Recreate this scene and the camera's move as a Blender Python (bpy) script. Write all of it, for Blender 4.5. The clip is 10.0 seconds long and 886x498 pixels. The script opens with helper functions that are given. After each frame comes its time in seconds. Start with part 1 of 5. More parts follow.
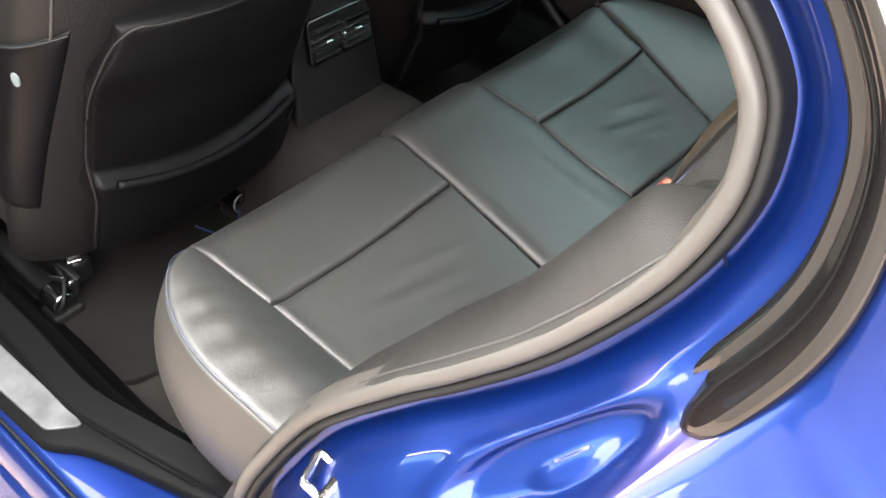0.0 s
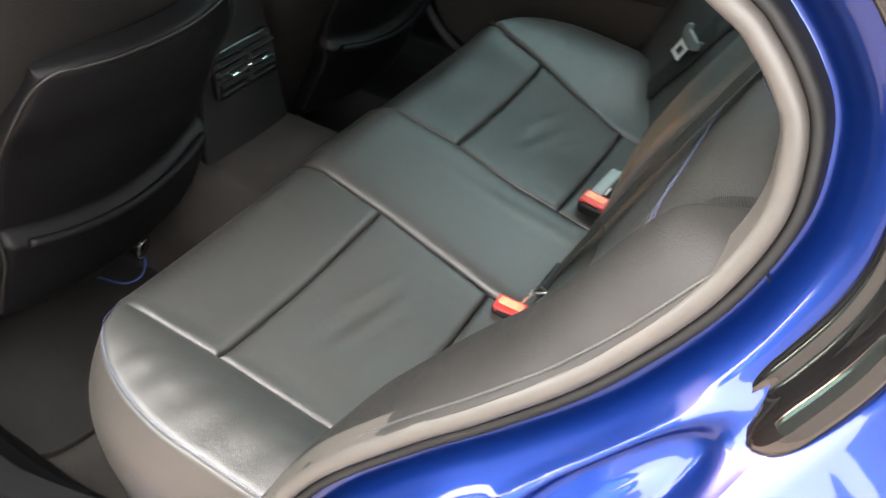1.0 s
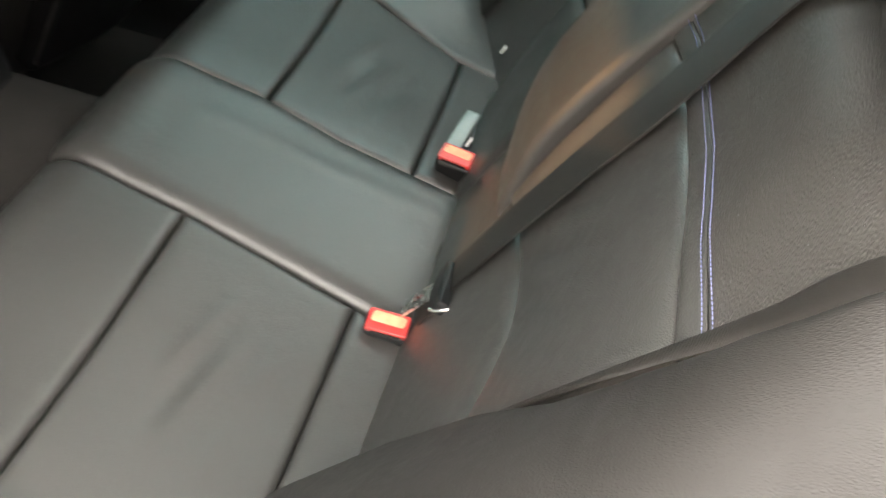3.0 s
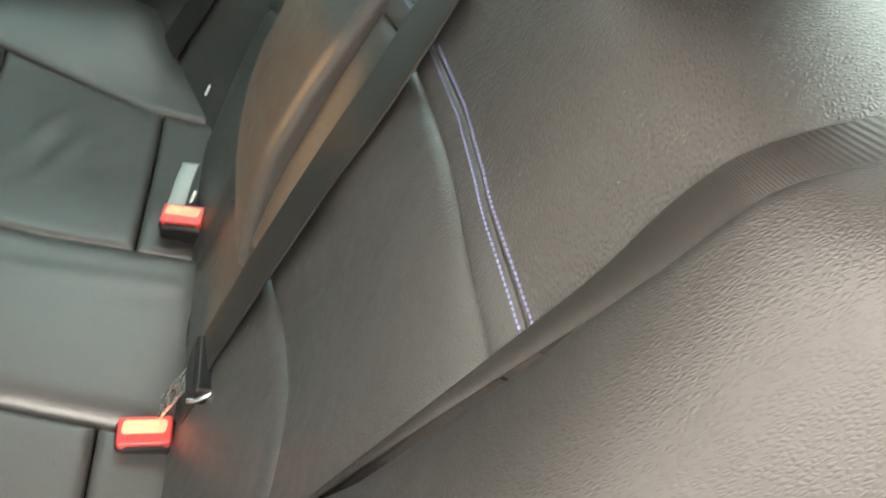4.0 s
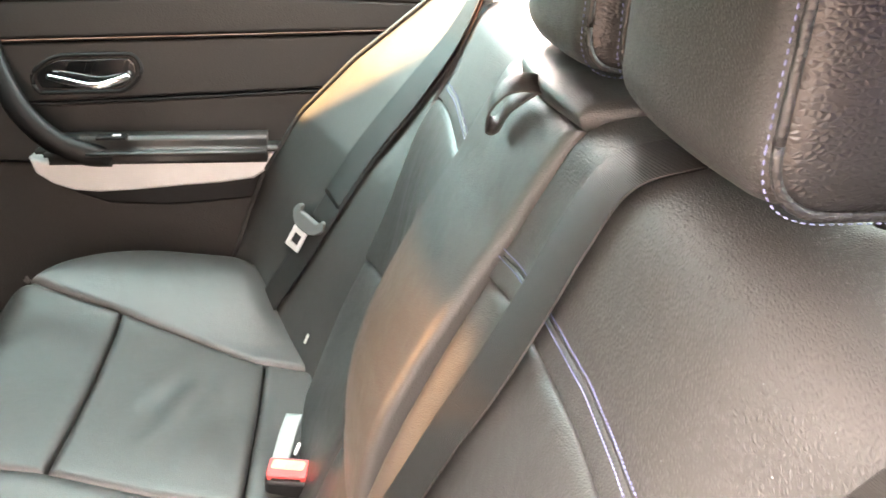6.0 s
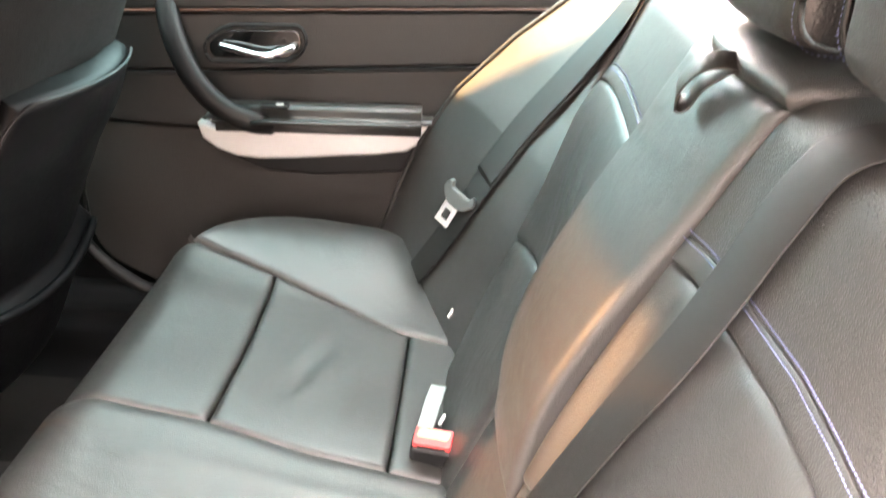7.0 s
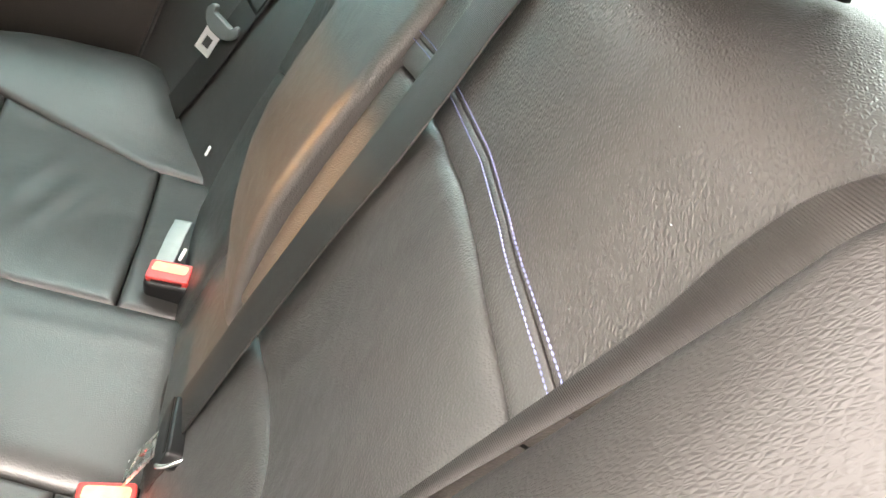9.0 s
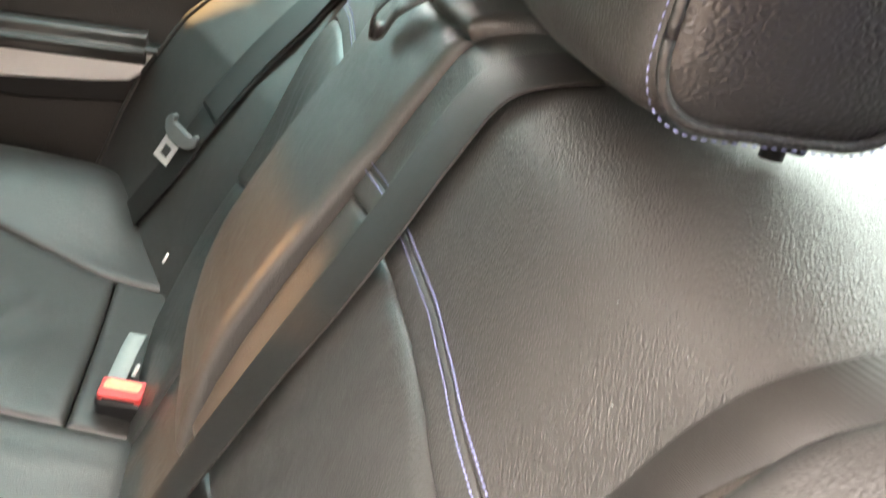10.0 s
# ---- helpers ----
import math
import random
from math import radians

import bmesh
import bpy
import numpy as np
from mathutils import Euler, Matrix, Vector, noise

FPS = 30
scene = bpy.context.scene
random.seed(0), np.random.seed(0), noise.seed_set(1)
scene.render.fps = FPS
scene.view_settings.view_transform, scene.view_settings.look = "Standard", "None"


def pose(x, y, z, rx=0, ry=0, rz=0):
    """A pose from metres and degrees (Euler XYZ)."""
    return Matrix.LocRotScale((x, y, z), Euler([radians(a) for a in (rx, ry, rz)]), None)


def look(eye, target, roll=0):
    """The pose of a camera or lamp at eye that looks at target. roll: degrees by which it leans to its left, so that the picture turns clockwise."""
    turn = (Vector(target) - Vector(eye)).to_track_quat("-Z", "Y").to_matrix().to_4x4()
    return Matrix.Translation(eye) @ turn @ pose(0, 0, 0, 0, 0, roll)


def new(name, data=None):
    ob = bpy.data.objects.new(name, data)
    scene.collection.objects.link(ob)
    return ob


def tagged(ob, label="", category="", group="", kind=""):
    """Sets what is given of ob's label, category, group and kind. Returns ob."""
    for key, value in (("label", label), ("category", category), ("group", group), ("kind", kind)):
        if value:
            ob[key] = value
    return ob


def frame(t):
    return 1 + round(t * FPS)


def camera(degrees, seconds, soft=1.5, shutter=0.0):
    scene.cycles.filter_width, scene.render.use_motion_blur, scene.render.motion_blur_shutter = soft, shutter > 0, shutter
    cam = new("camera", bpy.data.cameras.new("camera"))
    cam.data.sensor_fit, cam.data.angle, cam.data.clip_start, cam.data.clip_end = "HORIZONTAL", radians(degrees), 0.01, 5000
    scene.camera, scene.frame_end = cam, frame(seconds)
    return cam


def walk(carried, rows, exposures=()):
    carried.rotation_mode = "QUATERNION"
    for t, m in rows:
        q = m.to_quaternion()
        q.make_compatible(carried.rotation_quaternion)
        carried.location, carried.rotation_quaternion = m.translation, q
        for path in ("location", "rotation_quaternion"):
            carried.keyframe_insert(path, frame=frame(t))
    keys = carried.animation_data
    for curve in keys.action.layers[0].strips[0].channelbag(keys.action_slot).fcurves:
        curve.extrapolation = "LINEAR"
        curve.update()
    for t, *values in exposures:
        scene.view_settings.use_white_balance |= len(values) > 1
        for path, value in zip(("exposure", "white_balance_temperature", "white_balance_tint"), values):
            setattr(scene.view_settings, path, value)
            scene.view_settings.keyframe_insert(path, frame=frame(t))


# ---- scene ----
cam = camera(54.5, 10.0, shutter=0.5)
PATH = [
    (0, (0.389, -0.988, 1.453), (-0.526, 0.185, 0.116), 3.7),
    (0.5, (0.368, -1.002, 1.44), (-0.512, 0.242, 0.145), 5.6),
    (1, (0.275, -1.034, 1.442), (-0.393, 0.346, 0.157), 6.7),
    (1.5, (0.223, -1.057, 1.428), (-0.262, 0.399, 0.145), 7.3),
    (2, (0.158, -1.049, 1.417), (-0.257, 0.401, 0.103), 8.4),
    (2.2, (0.132, -0.998, 1.41), (-0.265, 0.443, 0.081), 8.1),
    (3.3, (0.041, -0.724, 1.232), (0.115, 0.733, -0.137), 14.7),
    (3.5, (0.061, -0.703, 1.205), (0.246, 0.8, -0.101), 13.1),
    (4, (0.071, -0.681, 1.203), (0.476, 0.856, -0.01), 10.5),
    (4.5, (0.076, -0.676, 1.203), (0.52, 0.946, 0.121), 8.9),
    (5, (0.07, -0.668, 1.216), (0.486, 1.047, 0.275), 7.4),
    (5.5, (0.051, -0.671, 1.232), (0.381, 1.108, 0.379), 5.3),
    (5.7, (0.045, -0.671, 1.239), (0.332, 1.126, 0.409), 4.4),
    (6.8, (0.013, -0.675, 1.233), (0.026, 1.155, 0.426), 2.9),
    (7, (-0.006, -0.673, 1.226), (-0.047, 1.134, 0.369), 3.3),
    (7.5, (0.025, -0.654, 1.211), (0.107, 1.131, 0.312), 6.4),
    (8, (0.06, -0.648, 1.198), (0.328, 1.099, 0.264), 9.6),
    (8.5, (0.068, -0.657, 1.179), (0.432, 1.04, 0.185), 12.3),
    (9, (0.068, -0.659, 1.162), (0.487, 1.0, 0.128), 13.9),
    (9.5, (0.071, -0.651, 1.172), (0.528, 1.026, 0.183), 14.0),
    (10, (0.074, -0.641, 1.191), (0.546, 1.103, 0.332), 13.5),
]
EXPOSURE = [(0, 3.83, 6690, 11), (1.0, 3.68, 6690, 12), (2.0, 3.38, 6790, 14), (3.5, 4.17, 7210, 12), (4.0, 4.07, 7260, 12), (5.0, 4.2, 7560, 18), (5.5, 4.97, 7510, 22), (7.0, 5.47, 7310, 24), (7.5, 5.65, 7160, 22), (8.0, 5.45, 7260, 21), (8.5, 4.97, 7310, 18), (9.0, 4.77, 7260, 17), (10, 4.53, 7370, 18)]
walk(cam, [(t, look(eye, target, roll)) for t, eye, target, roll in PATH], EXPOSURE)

# ---- world and sun ----
world = bpy.data.worlds.new("sky")
scene.world = world
world.use_nodes = True
wn = world.node_tree.nodes
sky = wn.new("ShaderNodeTexSky")
sky.sky_type, sky.sun_disc = "NISHITA", False
SUN_EL, SUN_AZ = radians(16), radians(-86.5)
sky.sun_elevation, sky.sun_rotation = SUN_EL, SUN_AZ
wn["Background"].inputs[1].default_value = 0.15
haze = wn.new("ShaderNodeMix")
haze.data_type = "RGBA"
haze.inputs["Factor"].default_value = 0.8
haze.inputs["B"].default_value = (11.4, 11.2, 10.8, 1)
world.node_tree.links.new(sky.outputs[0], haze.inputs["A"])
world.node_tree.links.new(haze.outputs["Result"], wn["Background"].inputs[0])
sun = new("sun", bpy.data.lights.new("sun", "SUN"))
sun.data.energy, sun.data.angle, sun.data.color = 2.1, radians(1.5), (1.0, 0.34, 0.13)
sun.matrix_world = look((0, 0, 0), (-math.sin(SUN_AZ) * math.cos(SUN_EL), -math.cos(SUN_AZ) * math.cos(SUN_EL), -math.sin(SUN_EL)))


# ---- materials ----
def material(name, base, rough=0.5, metal=0.0, spec=0.5, coat=0.0, bump=(), spread=0.12, spots=3.0, rough_var=0.1, along=None):
    """bump: rows of (kind, scale, strength, distance). spread: how far the colour drifts at two scales. along: (way, times) draws the relief out along that way."""
    m = bpy.data.materials.new(name)
    m.use_nodes = True
    n, links = m.node_tree.nodes, m.node_tree.links
    b = n["Principled BSDF"]
    b.inputs["Roughness"].default_value = rough
    b.inputs["Metallic"].default_value = metal
    b.inputs["Specular IOR Level"].default_value = spec
    b.inputs["Coat Weight"].default_value = coat
    b.inputs["Coat Roughness"].default_value = 0.03
    co = n.new("ShaderNodeTexCoord")
    big = n.new("ShaderNodeTexNoise")
    big.inputs["Scale"].default_value, big.inputs["Detail"].default_value = spots, 4
    small = n.new("ShaderNodeTexNoise")
    small.inputs["Scale"].default_value, small.inputs["Detail"].default_value = spots * 40, 2
    mix = n.new("ShaderNodeMath")
    mix.operation = "MULTIPLY_ADD"
    mix.inputs[1].default_value = 0.4
    for t in (big, small):
        links.new(co.outputs["Object"], t.inputs["Vector"])
    links.new(small.outputs[0], mix.inputs[0])
    links.new(big.outputs[0], mix.inputs[2])
    ramp = n.new("ShaderNodeValToRGB")
    lo, hi = ramp.color_ramp.elements
    lo.position, hi.position = 0.4, 1.0
    lo.color = (*[c * (1 - spread) for c in base], 1)
    hi.color = (*[c * (1 + spread) for c in base], 1)
    links.new(mix.outputs[0], ramp.inputs[0])
    links.new(ramp.outputs[0], b.inputs["Base Color"])
    rr = n.new("ShaderNodeMapRange")
    rr.inputs["To Min"].default_value, rr.inputs["To Max"].default_value = max(0.02, rough - rough_var), min(1, rough + rough_var)
    rr.inputs["From Min"].default_value, rr.inputs["From Max"].default_value = 0.45, 0.95
    links.new(mix.outputs[0], rr.inputs[0])
    links.new(rr.outputs[0], b.inputs["Roughness"])
    last = None
    for kind, scale, strength, dist in bump:
        if kind == "noise":
            t = n.new("ShaderNodeTexNoise")
            t.inputs["Detail"].default_value = 3
            out = t.outputs[0]
        elif kind == "cells":
            t = n.new("ShaderNodeTexVoronoi")
            t.feature = "SMOOTH_F1"
            t.inputs["Smoothness"].default_value = 0.35
            out = t.outputs["Distance"]
        elif kind == "pebbles":
            # plump grains between thin valleys
            t = n.new("ShaderNodeTexVoronoi")
            t.feature = "DISTANCE_TO_EDGE"
            soft = n.new("ShaderNodeMapRange")
            soft.interpolation_type = "SMOOTHSTEP"
            soft.inputs["From Max"].default_value = 0.45
            links.new(t.outputs["Distance"], soft.inputs[0])
            out = soft.outputs[0]
        else:
            t = n.new("ShaderNodeTexWave")
            t.bands_direction = "Z"
            t.inputs["Distortion"].default_value = 0.3
            out = t.outputs[0]
        t.inputs["Scale"].default_value = scale
        pull = n.new("ShaderNodeMapping")
        if along:
            pull.vector_type = "TEXTURE"
            pull.inputs["Rotation"].default_value = Vector(along[0]).to_track_quat("X", "Z").to_euler()
            pull.inputs["Scale"].default_value = (along[1], 1, 1)
        links.new(co.outputs["Object"], pull.inputs["Vector"])
        links.new(pull.outputs[0], t.inputs["Vector"])
        u = n.new("ShaderNodeBump")
        u.inputs["Strength"].default_value, u.inputs["Distance"].default_value = strength, dist
        u.invert = kind == "cells"
        links.new(out, u.inputs["Height"])
        if last:
            links.new(last.outputs[0], u.inputs["Normal"])
        last = u
    if last:
        links.new(last.outputs[0], b.inputs["Normal"])
    return m


LEATHER = material("black_leather", (0.029, 0.0284, 0.027), 0.43, spec=0.75, bump=(("noise", 9, 0.3, 0.007), ("noise", 55, 0.22, 0.0025), ("cells", 760, 0.5, 0.0005)), spread=0.2)
FINEGRAIN = material("fine_grained_black_leather", (0.0165, 0.0156, 0.0148), 0.54, spec=0.3, bump=(("noise", 14, 0.1, 0.004), ("pebbles", 800, 0.28, 0.0006), ("noise", 300, 0.05, 0.0005)), spread=0.15, along=((0.58, -0.18, 0.79), 2.5))
GRAINED = material("grained_black_leather", (0.025, 0.023, 0.021), 0.46, spec=0.62, bump=(("noise", 14, 0.1, 0.004), ("pebbles", 600, 0.50, 0.0006), ("noise", 300, 0.05, 0.0005)), spread=0.15, along=((0.26, 0.82, 0.5), 2.5))
COARSE = material("coarse_black_leather", (0.016, 0.0155, 0.0155), 0.38, spec=0.65, bump=(("pebbles", 360, 0.42, 0.0009), ("noise", 600, 0.2, 0.0004)), spread=0.15, along=((1, 0, 0.1), 1.5))
# The bench's black leather, darkened here for the shade on the front seats.
FRONT = material("shaded_front_leather", (0.0065, 0.0062, 0.006), 0.48, spec=0.28, bump=(("noise", 14, 0.1, 0.004), ("cells", 500, 0.5, 0.0006)), spread=0.15)
FACING = material("smooth_side_leather", (0.034, 0.031, 0.028), 0.48, spec=0.6, bump=(("noise", 400, 0.15, 0.0004),), spread=0.15)
FINISHER = material("grey_rubber_door_seal", (0.052, 0.047, 0.042), 0.5, bump=(("noise", 500, 0.25, 0.0004),), spread=0.15)
SILLBLACK = material("matt_black_sill_plastic", (0.0022, 0.0022, 0.0024), 0.6, spec=0.08, bump=(("noise", 400, 0.3, 0.0004),))
RUBBER = material("black_rubber", (0.008, 0.008, 0.008), 0.6, spec=0.25, bump=(("noise", 200, 0.2, 0.0006),))
GLOSSY = material("gloss_black_trim", (0.005, 0.0049, 0.005), 0.08, coat=0.8, rough_var=0.05)
PAINT = material("blue_metallic_paint", (0.0010, 0.019, 0.150), 0.36, metal=0.75, coat=0.7, spread=0.08, rough_var=0.03)
WEB = material("black_belt_webbing", (0.013, 0.0115, 0.0103), 0.46, spec=0.40, bump=(("wave", 400, 0.45, 0.0003), ("noise", 1400, 0.3, 0.0003)), spread=0.2, rough_var=0.05)
GREYSTRAP = material("pale_grey_strap", (0.20, 0.24, 0.24), 0.5)
PLASTIC = material("black_plastic", (0.007, 0.007, 0.0074), 0.45, spec=0.25, bump=(("noise", 420, 0.3, 0.0004),))
HARD = material("dark_hard_shell", (0.0032, 0.0032, 0.0036), 0.42, spec=0.10, bump=(("noise", 300, 0.2, 0.0004),))
DOORSKIN = material("dark_brown_black_door_skin", (0.0125, 0.0115, 0.0107), 0.5, bump=(("cells", 420, 0.4, 0.0007),))
DOORLOW = material("dark_grained_door_base", (0.019, 0.0172, 0.0155), 0.55, bump=(("cells", 420, 0.5, 0.0007),))
SILVER = material("brushed_aluminium", (0.74, 0.74, 0.74), 0.36, metal=0.25, spec=0.8, bump=(("noise", 300, 0.1, 0.0002),), spread=0.06)
CHROME = material("bright_chrome", (0.86, 0.86, 0.85), 0.1, metal=1.0, spread=0.03, rough_var=0.04)
STEEL = material("zinc_steel", (0.62, 0.61, 0.58), 0.28, metal=1.0)
TONGUE = material("grey_green_plastic", (0.11, 0.13, 0.13), 0.45)
RED = material("red_release_button", (0.46, 0.036, 0.034), 0.4, spread=0.06)
# Button red paled to the colour bright light gives it.
LITRED = material("overlit_red_plastic", (0.80, 0.30, 0.17), 0.5, spread=0.3, spots=90)
WHITE = material("white_label", (0.75, 0.75, 0.72), 0.5, spread=0.05)
THREAD = material("blue_stitch_thread", (0.16, 0.18, 0.33), 0.6, spread=0.2)
CARPET = material("charcoal_carpet", (0.026, 0.0240, 0.0225), 0.95, spec=0.1, bump=(("noise", 700, 0.9, 0.003), ("noise", 60, 0.4, 0.004)), spread=0.45, spots=8)
MAT = material("black_floor_mat", (0.015, 0.0142, 0.0135), 0.95, spec=0.1, bump=(("noise", 900, 0.9, 0.003),), spread=0.4, spots=8)
SILLPLATE = material("brushed_sill_metal", (0.10, 0.10, 0.105), 0.5, metal=0.3, bump=(("noise", 200, 0.15, 0.0003),), spread=0.6, spots=22)
HEADLINER = material("grey_headliner", (0.36, 0.35, 0.33), 0.9, spec=0.1, bump=(("noise", 500, 0.3, 0.0006),))
CABLE = material("blue_cable_sleeve", (0.02, 0.05, 0.18), 0.5)
PAVING = material("pale_paving", (0.24, 0.21, 0.18), 0.9, bump=(("noise", 120, 0.5, 0.004), ("noise", 8, 0.3, 0.01)), spread=0.3, spots=1.5)
WALL = material("rough_plaster", (0.16, 0.152, 0.142), 0.9, bump=(("noise", 30, 0.4, 0.01),), spread=0.35, spots=0.6)
# Colour set so the added near wall throws warm fill through the door.
FACADE = material("warm_plaster", (0.23, 0.215, 0.195), 0.9, bump=(("noise", 30, 0.4, 0.01),), spread=0.3, spots=0.6)
GLASS = bpy.data.materials.new("tinted_glass")
GLASS.use_nodes = True
gn, gl = GLASS.node_tree.nodes, GLASS.node_tree.links
clear, shine, both = gn.new("ShaderNodeBsdfTransparent"), gn.new("ShaderNodeBsdfGlossy"), gn.new("ShaderNodeMixShader")
clear.inputs[0].default_value = (0.39, 0.535, 0.55, 1)
shine.inputs["Roughness"].default_value, both.inputs[0].default_value = 0.02, 0.08
gl.new(clear.outputs[0], both.inputs[1])
gl.new(shine.outputs[0], both.inputs[2])
gl.new(both.outputs[0], gn["Material Output"].inputs[0])

# Unseen front panes, tinted down to cut the light on the backrest.
SCREENGLASS = GLASS.copy()
SCREENGLASS.name = "light_cutting_front_glass"
[n for n in SCREENGLASS.node_tree.nodes if n.type == "BSDF_TRANSPARENT"][0].inputs[0].default_value = (0.36, 0.445, 0.445, 1)
# Unseen rear pane; its tint sets how bright the backrest's rim gets.
REARGLASS = GLASS.copy()
REARGLASS.name = "rear_pane_glass"
[n for n in REARGLASS.node_tree.nodes if n.type == "BSDF_TRANSPARENT"][0].inputs[0].default_value = (0.60, 0.68, 0.68, 1)


# ---- building helpers ----
def thing(name, at, label, category, group="", kind=""):
    ob = new(name)
    ob.location = at
    ob.empty_display_size = 0.05
    return tagged(ob, label, category, group, kind)


def mesh_ob(name, verts, faces, mat, parent=None, label="", smooth=True):
    me = bpy.data.meshes.new(name)
    me.from_pydata([tuple(v) for v in verts], [], faces)
    me.materials.append(mat)
    bm = bmesh.new()
    bm.from_mesh(me)
    bmesh.ops.recalc_face_normals(bm, faces=bm.faces)
    bm.to_mesh(me)
    bm.free()
    if smooth:
        me.shade_smooth()
    return hang(new(name, me), parent, label)


def hang(ob, parent, label=""):
    if parent is not None:
        ob.parent = parent
        if parent.type == "EMPTY":
            ob.matrix_parent_inverse = Matrix.Translation(-parent.location)
    return tagged(ob, label)


def part(name, bm, mat, parent=None, label="", smooth=True):
    me = bpy.data.meshes.new(name)
    bmesh.ops.recalc_face_normals(bm, faces=bm.faces)
    bm.to_mesh(me)
    bm.free()
    me.materials.append(mat)
    if smooth:
        me.shade_smooth()
    return hang(new(name, me), parent, label)


def curve_at(points, t):
    """A smooth (Catmull-Rom) run through points, t from 0 to 1."""
    p = [Vector(q) for q in points]
    f = min(max(t, 0), 1) * (len(p) - 1)
    i = min(int(f), len(p) - 2)
    f -= i
    a, b, c, d = p[max(i - 1, 0)], p[i], p[i + 1], p[min(i + 2, len(p) - 1)]
    return 0.5 * ((2 * b) + (c - a) * f + (2 * a - 5 * b + 4 * c - d) * f * f + (3 * b - a - 3 * c + d) * f ** 3)


def even(points, n):
    """n points at even steps along the smooth run."""
    fine = [curve_at(points, i / 400) for i in range(401)]
    run = [0]
    for a, b in zip(fine, fine[1:]):
        run.append(run[-1] + (b - a).length)
    out, j = [], 0
    for i in range(n):
        want = run[-1] * i / (n - 1)
        while j < 399 and run[j + 1] < want:
            j += 1
        k = (want - run[j]) / max(run[j + 1] - run[j], 1e-9)
        out.append(fine[j].lerp(fine[j + 1], min(max(k, 0), 1)))
    return out


def knots(n, edge, size):
    """Steps from 0 to 1, crowded within edge metres of both ends of a run of that size."""
    e = min(edge / size, 0.3)
    head = [e * (i / 7) ** 1.6 for i in range(7)]
    body = [e + (1 - 2 * e) * i / n for i in range(n + 1)]
    return head + body + [1 - h for h in reversed(head)]


def pillow(name, f, mat, parent, size, roll=0.016, drop=0.012, n=(24, 24), skirt=0.02, label="", wrinkle=None, puff=0.0, sides=(1, 1, 1, 1), face=(-0.3, 0, 1)):
    """An upholstered panel on the surface f(u, v): its edges roll down into the seams. size: rough metres along u and v."""
    us, vs = knots(n[0], roll, size[0]), knots(n[1], roll, size[1])
    grid = [[Vector(f(u, v)) for v in vs] for u in us]
    nu, nv = len(us), len(vs)
    along = np.zeros((nu, nv, 2))
    for j in range(nv):
        for i in range(1, nu):
            along[i, j, 0] = along[i - 1, j, 0] + (grid[i][j] - grid[i - 1][j]).length
    for i in range(nu):
        for j in range(1, nv):
            along[i, j, 1] = along[i, j - 1, 1] + (grid[i][j] - grid[i][j - 1]).length
    verts = []
    norms = []
    mi, mj = nu // 2, nv // 2
    mid = (grid[mi + 1][mj] - grid[mi - 1][mj]).cross(grid[mi][mj + 1] - grid[mi][mj - 1])
    turn = 1 if mid.dot(Vector(face)) > 0 else -1
    for i in range(nu):
        for j in range(nv):
            a = grid[min(i + 1, nu - 1)][j] - grid[max(i - 1, 0)][j]
            b = grid[i][min(j + 1, nv - 1)] - grid[i][max(j - 1, 0)]
            nn = a.cross(b) * turn
            nn = nn.normalized() if nn.length > 1e-12 else Vector((0, 0, 1))
            norms.append(nn)
            low = 0
            d4 = (along[i, j, 0], along[-1, j, 0] - along[i, j, 0], along[i, j, 1], along[i, -1, 1] - along[i, j, 1])
            for on, d in zip(sides, d4):
                if on and d < roll:
                    low = max(low, drop * (1 - math.sqrt(max(0, 1 - (1 - d / roll) ** 2))))
            up = puff * math.sin(math.pi * us[i]) * math.sin(math.pi * vs[j])
            if wrinkle:
                up += wrinkle(us[i], vs[j])
            verts.append(grid[i][j] + nn * (up - low))
    faces = [(i * nv + j, (i + 1) * nv + j, (i + 1) * nv + j + 1, i * nv + j + 1) for i in range(nu - 1) for j in range(nv - 1)]
    ring = [i * nv for i in range(nu)] + [(nu - 1) * nv + j for j in range(1, nv)] + [i * nv + nv - 1 for i in range(nu - 2, -1, -1)] + [j for j in range(nv - 2, 0, -1)]
    base = len(verts)
    verts += [verts[k] - norms[k] * skirt for k in ring]
    m = len(ring)
    faces += [(ring[k], ring[(k + 1) % m], base + (k + 1) % m, base + k) for k in range(m)]
    return mesh_ob(name, verts, faces, mat, parent, label)


def tube(name, points, radius, mat, parent=None, label="", steps=60, sides=10, flat=1.0, up=None, smooth_run=True):
    """A round or flattened bar along a run of points; flat scales its thickness along up."""
    run = even(points, steps) if smooth_run else [Vector(p) for p in points]
    verts, faces = [], []
    for i, p in enumerate(run):
        d = (run[min(i + 1, len(run) - 1)] - run[max(i - 1, 0)]).normalized()
        ref = Vector(up) if up else (Vector((0, 0, 1)) if abs(d.z) < 0.9 else Vector((1, 0, 0)))
        side = d.cross(ref).normalized()
        top = side.cross(d).normalized()
        for k in range(sides):
            a = 2 * math.pi * k / sides
            verts.append(p + side * (radius * math.cos(a)) + top * (radius * flat * math.sin(a)))
    for i in range(len(run) - 1):
        for k in range(sides):
            faces.append((i * sides + k, i * sides + (k + 1) % sides, (i + 1) * sides + (k + 1) % sides, (i + 1) * sides + k))
    faces.append(tuple(range(sides)))
    faces.append(tuple((len(run) - 1) * sides + k for k in range(sides)))
    return mesh_ob(name, verts, faces, mat, parent, label)


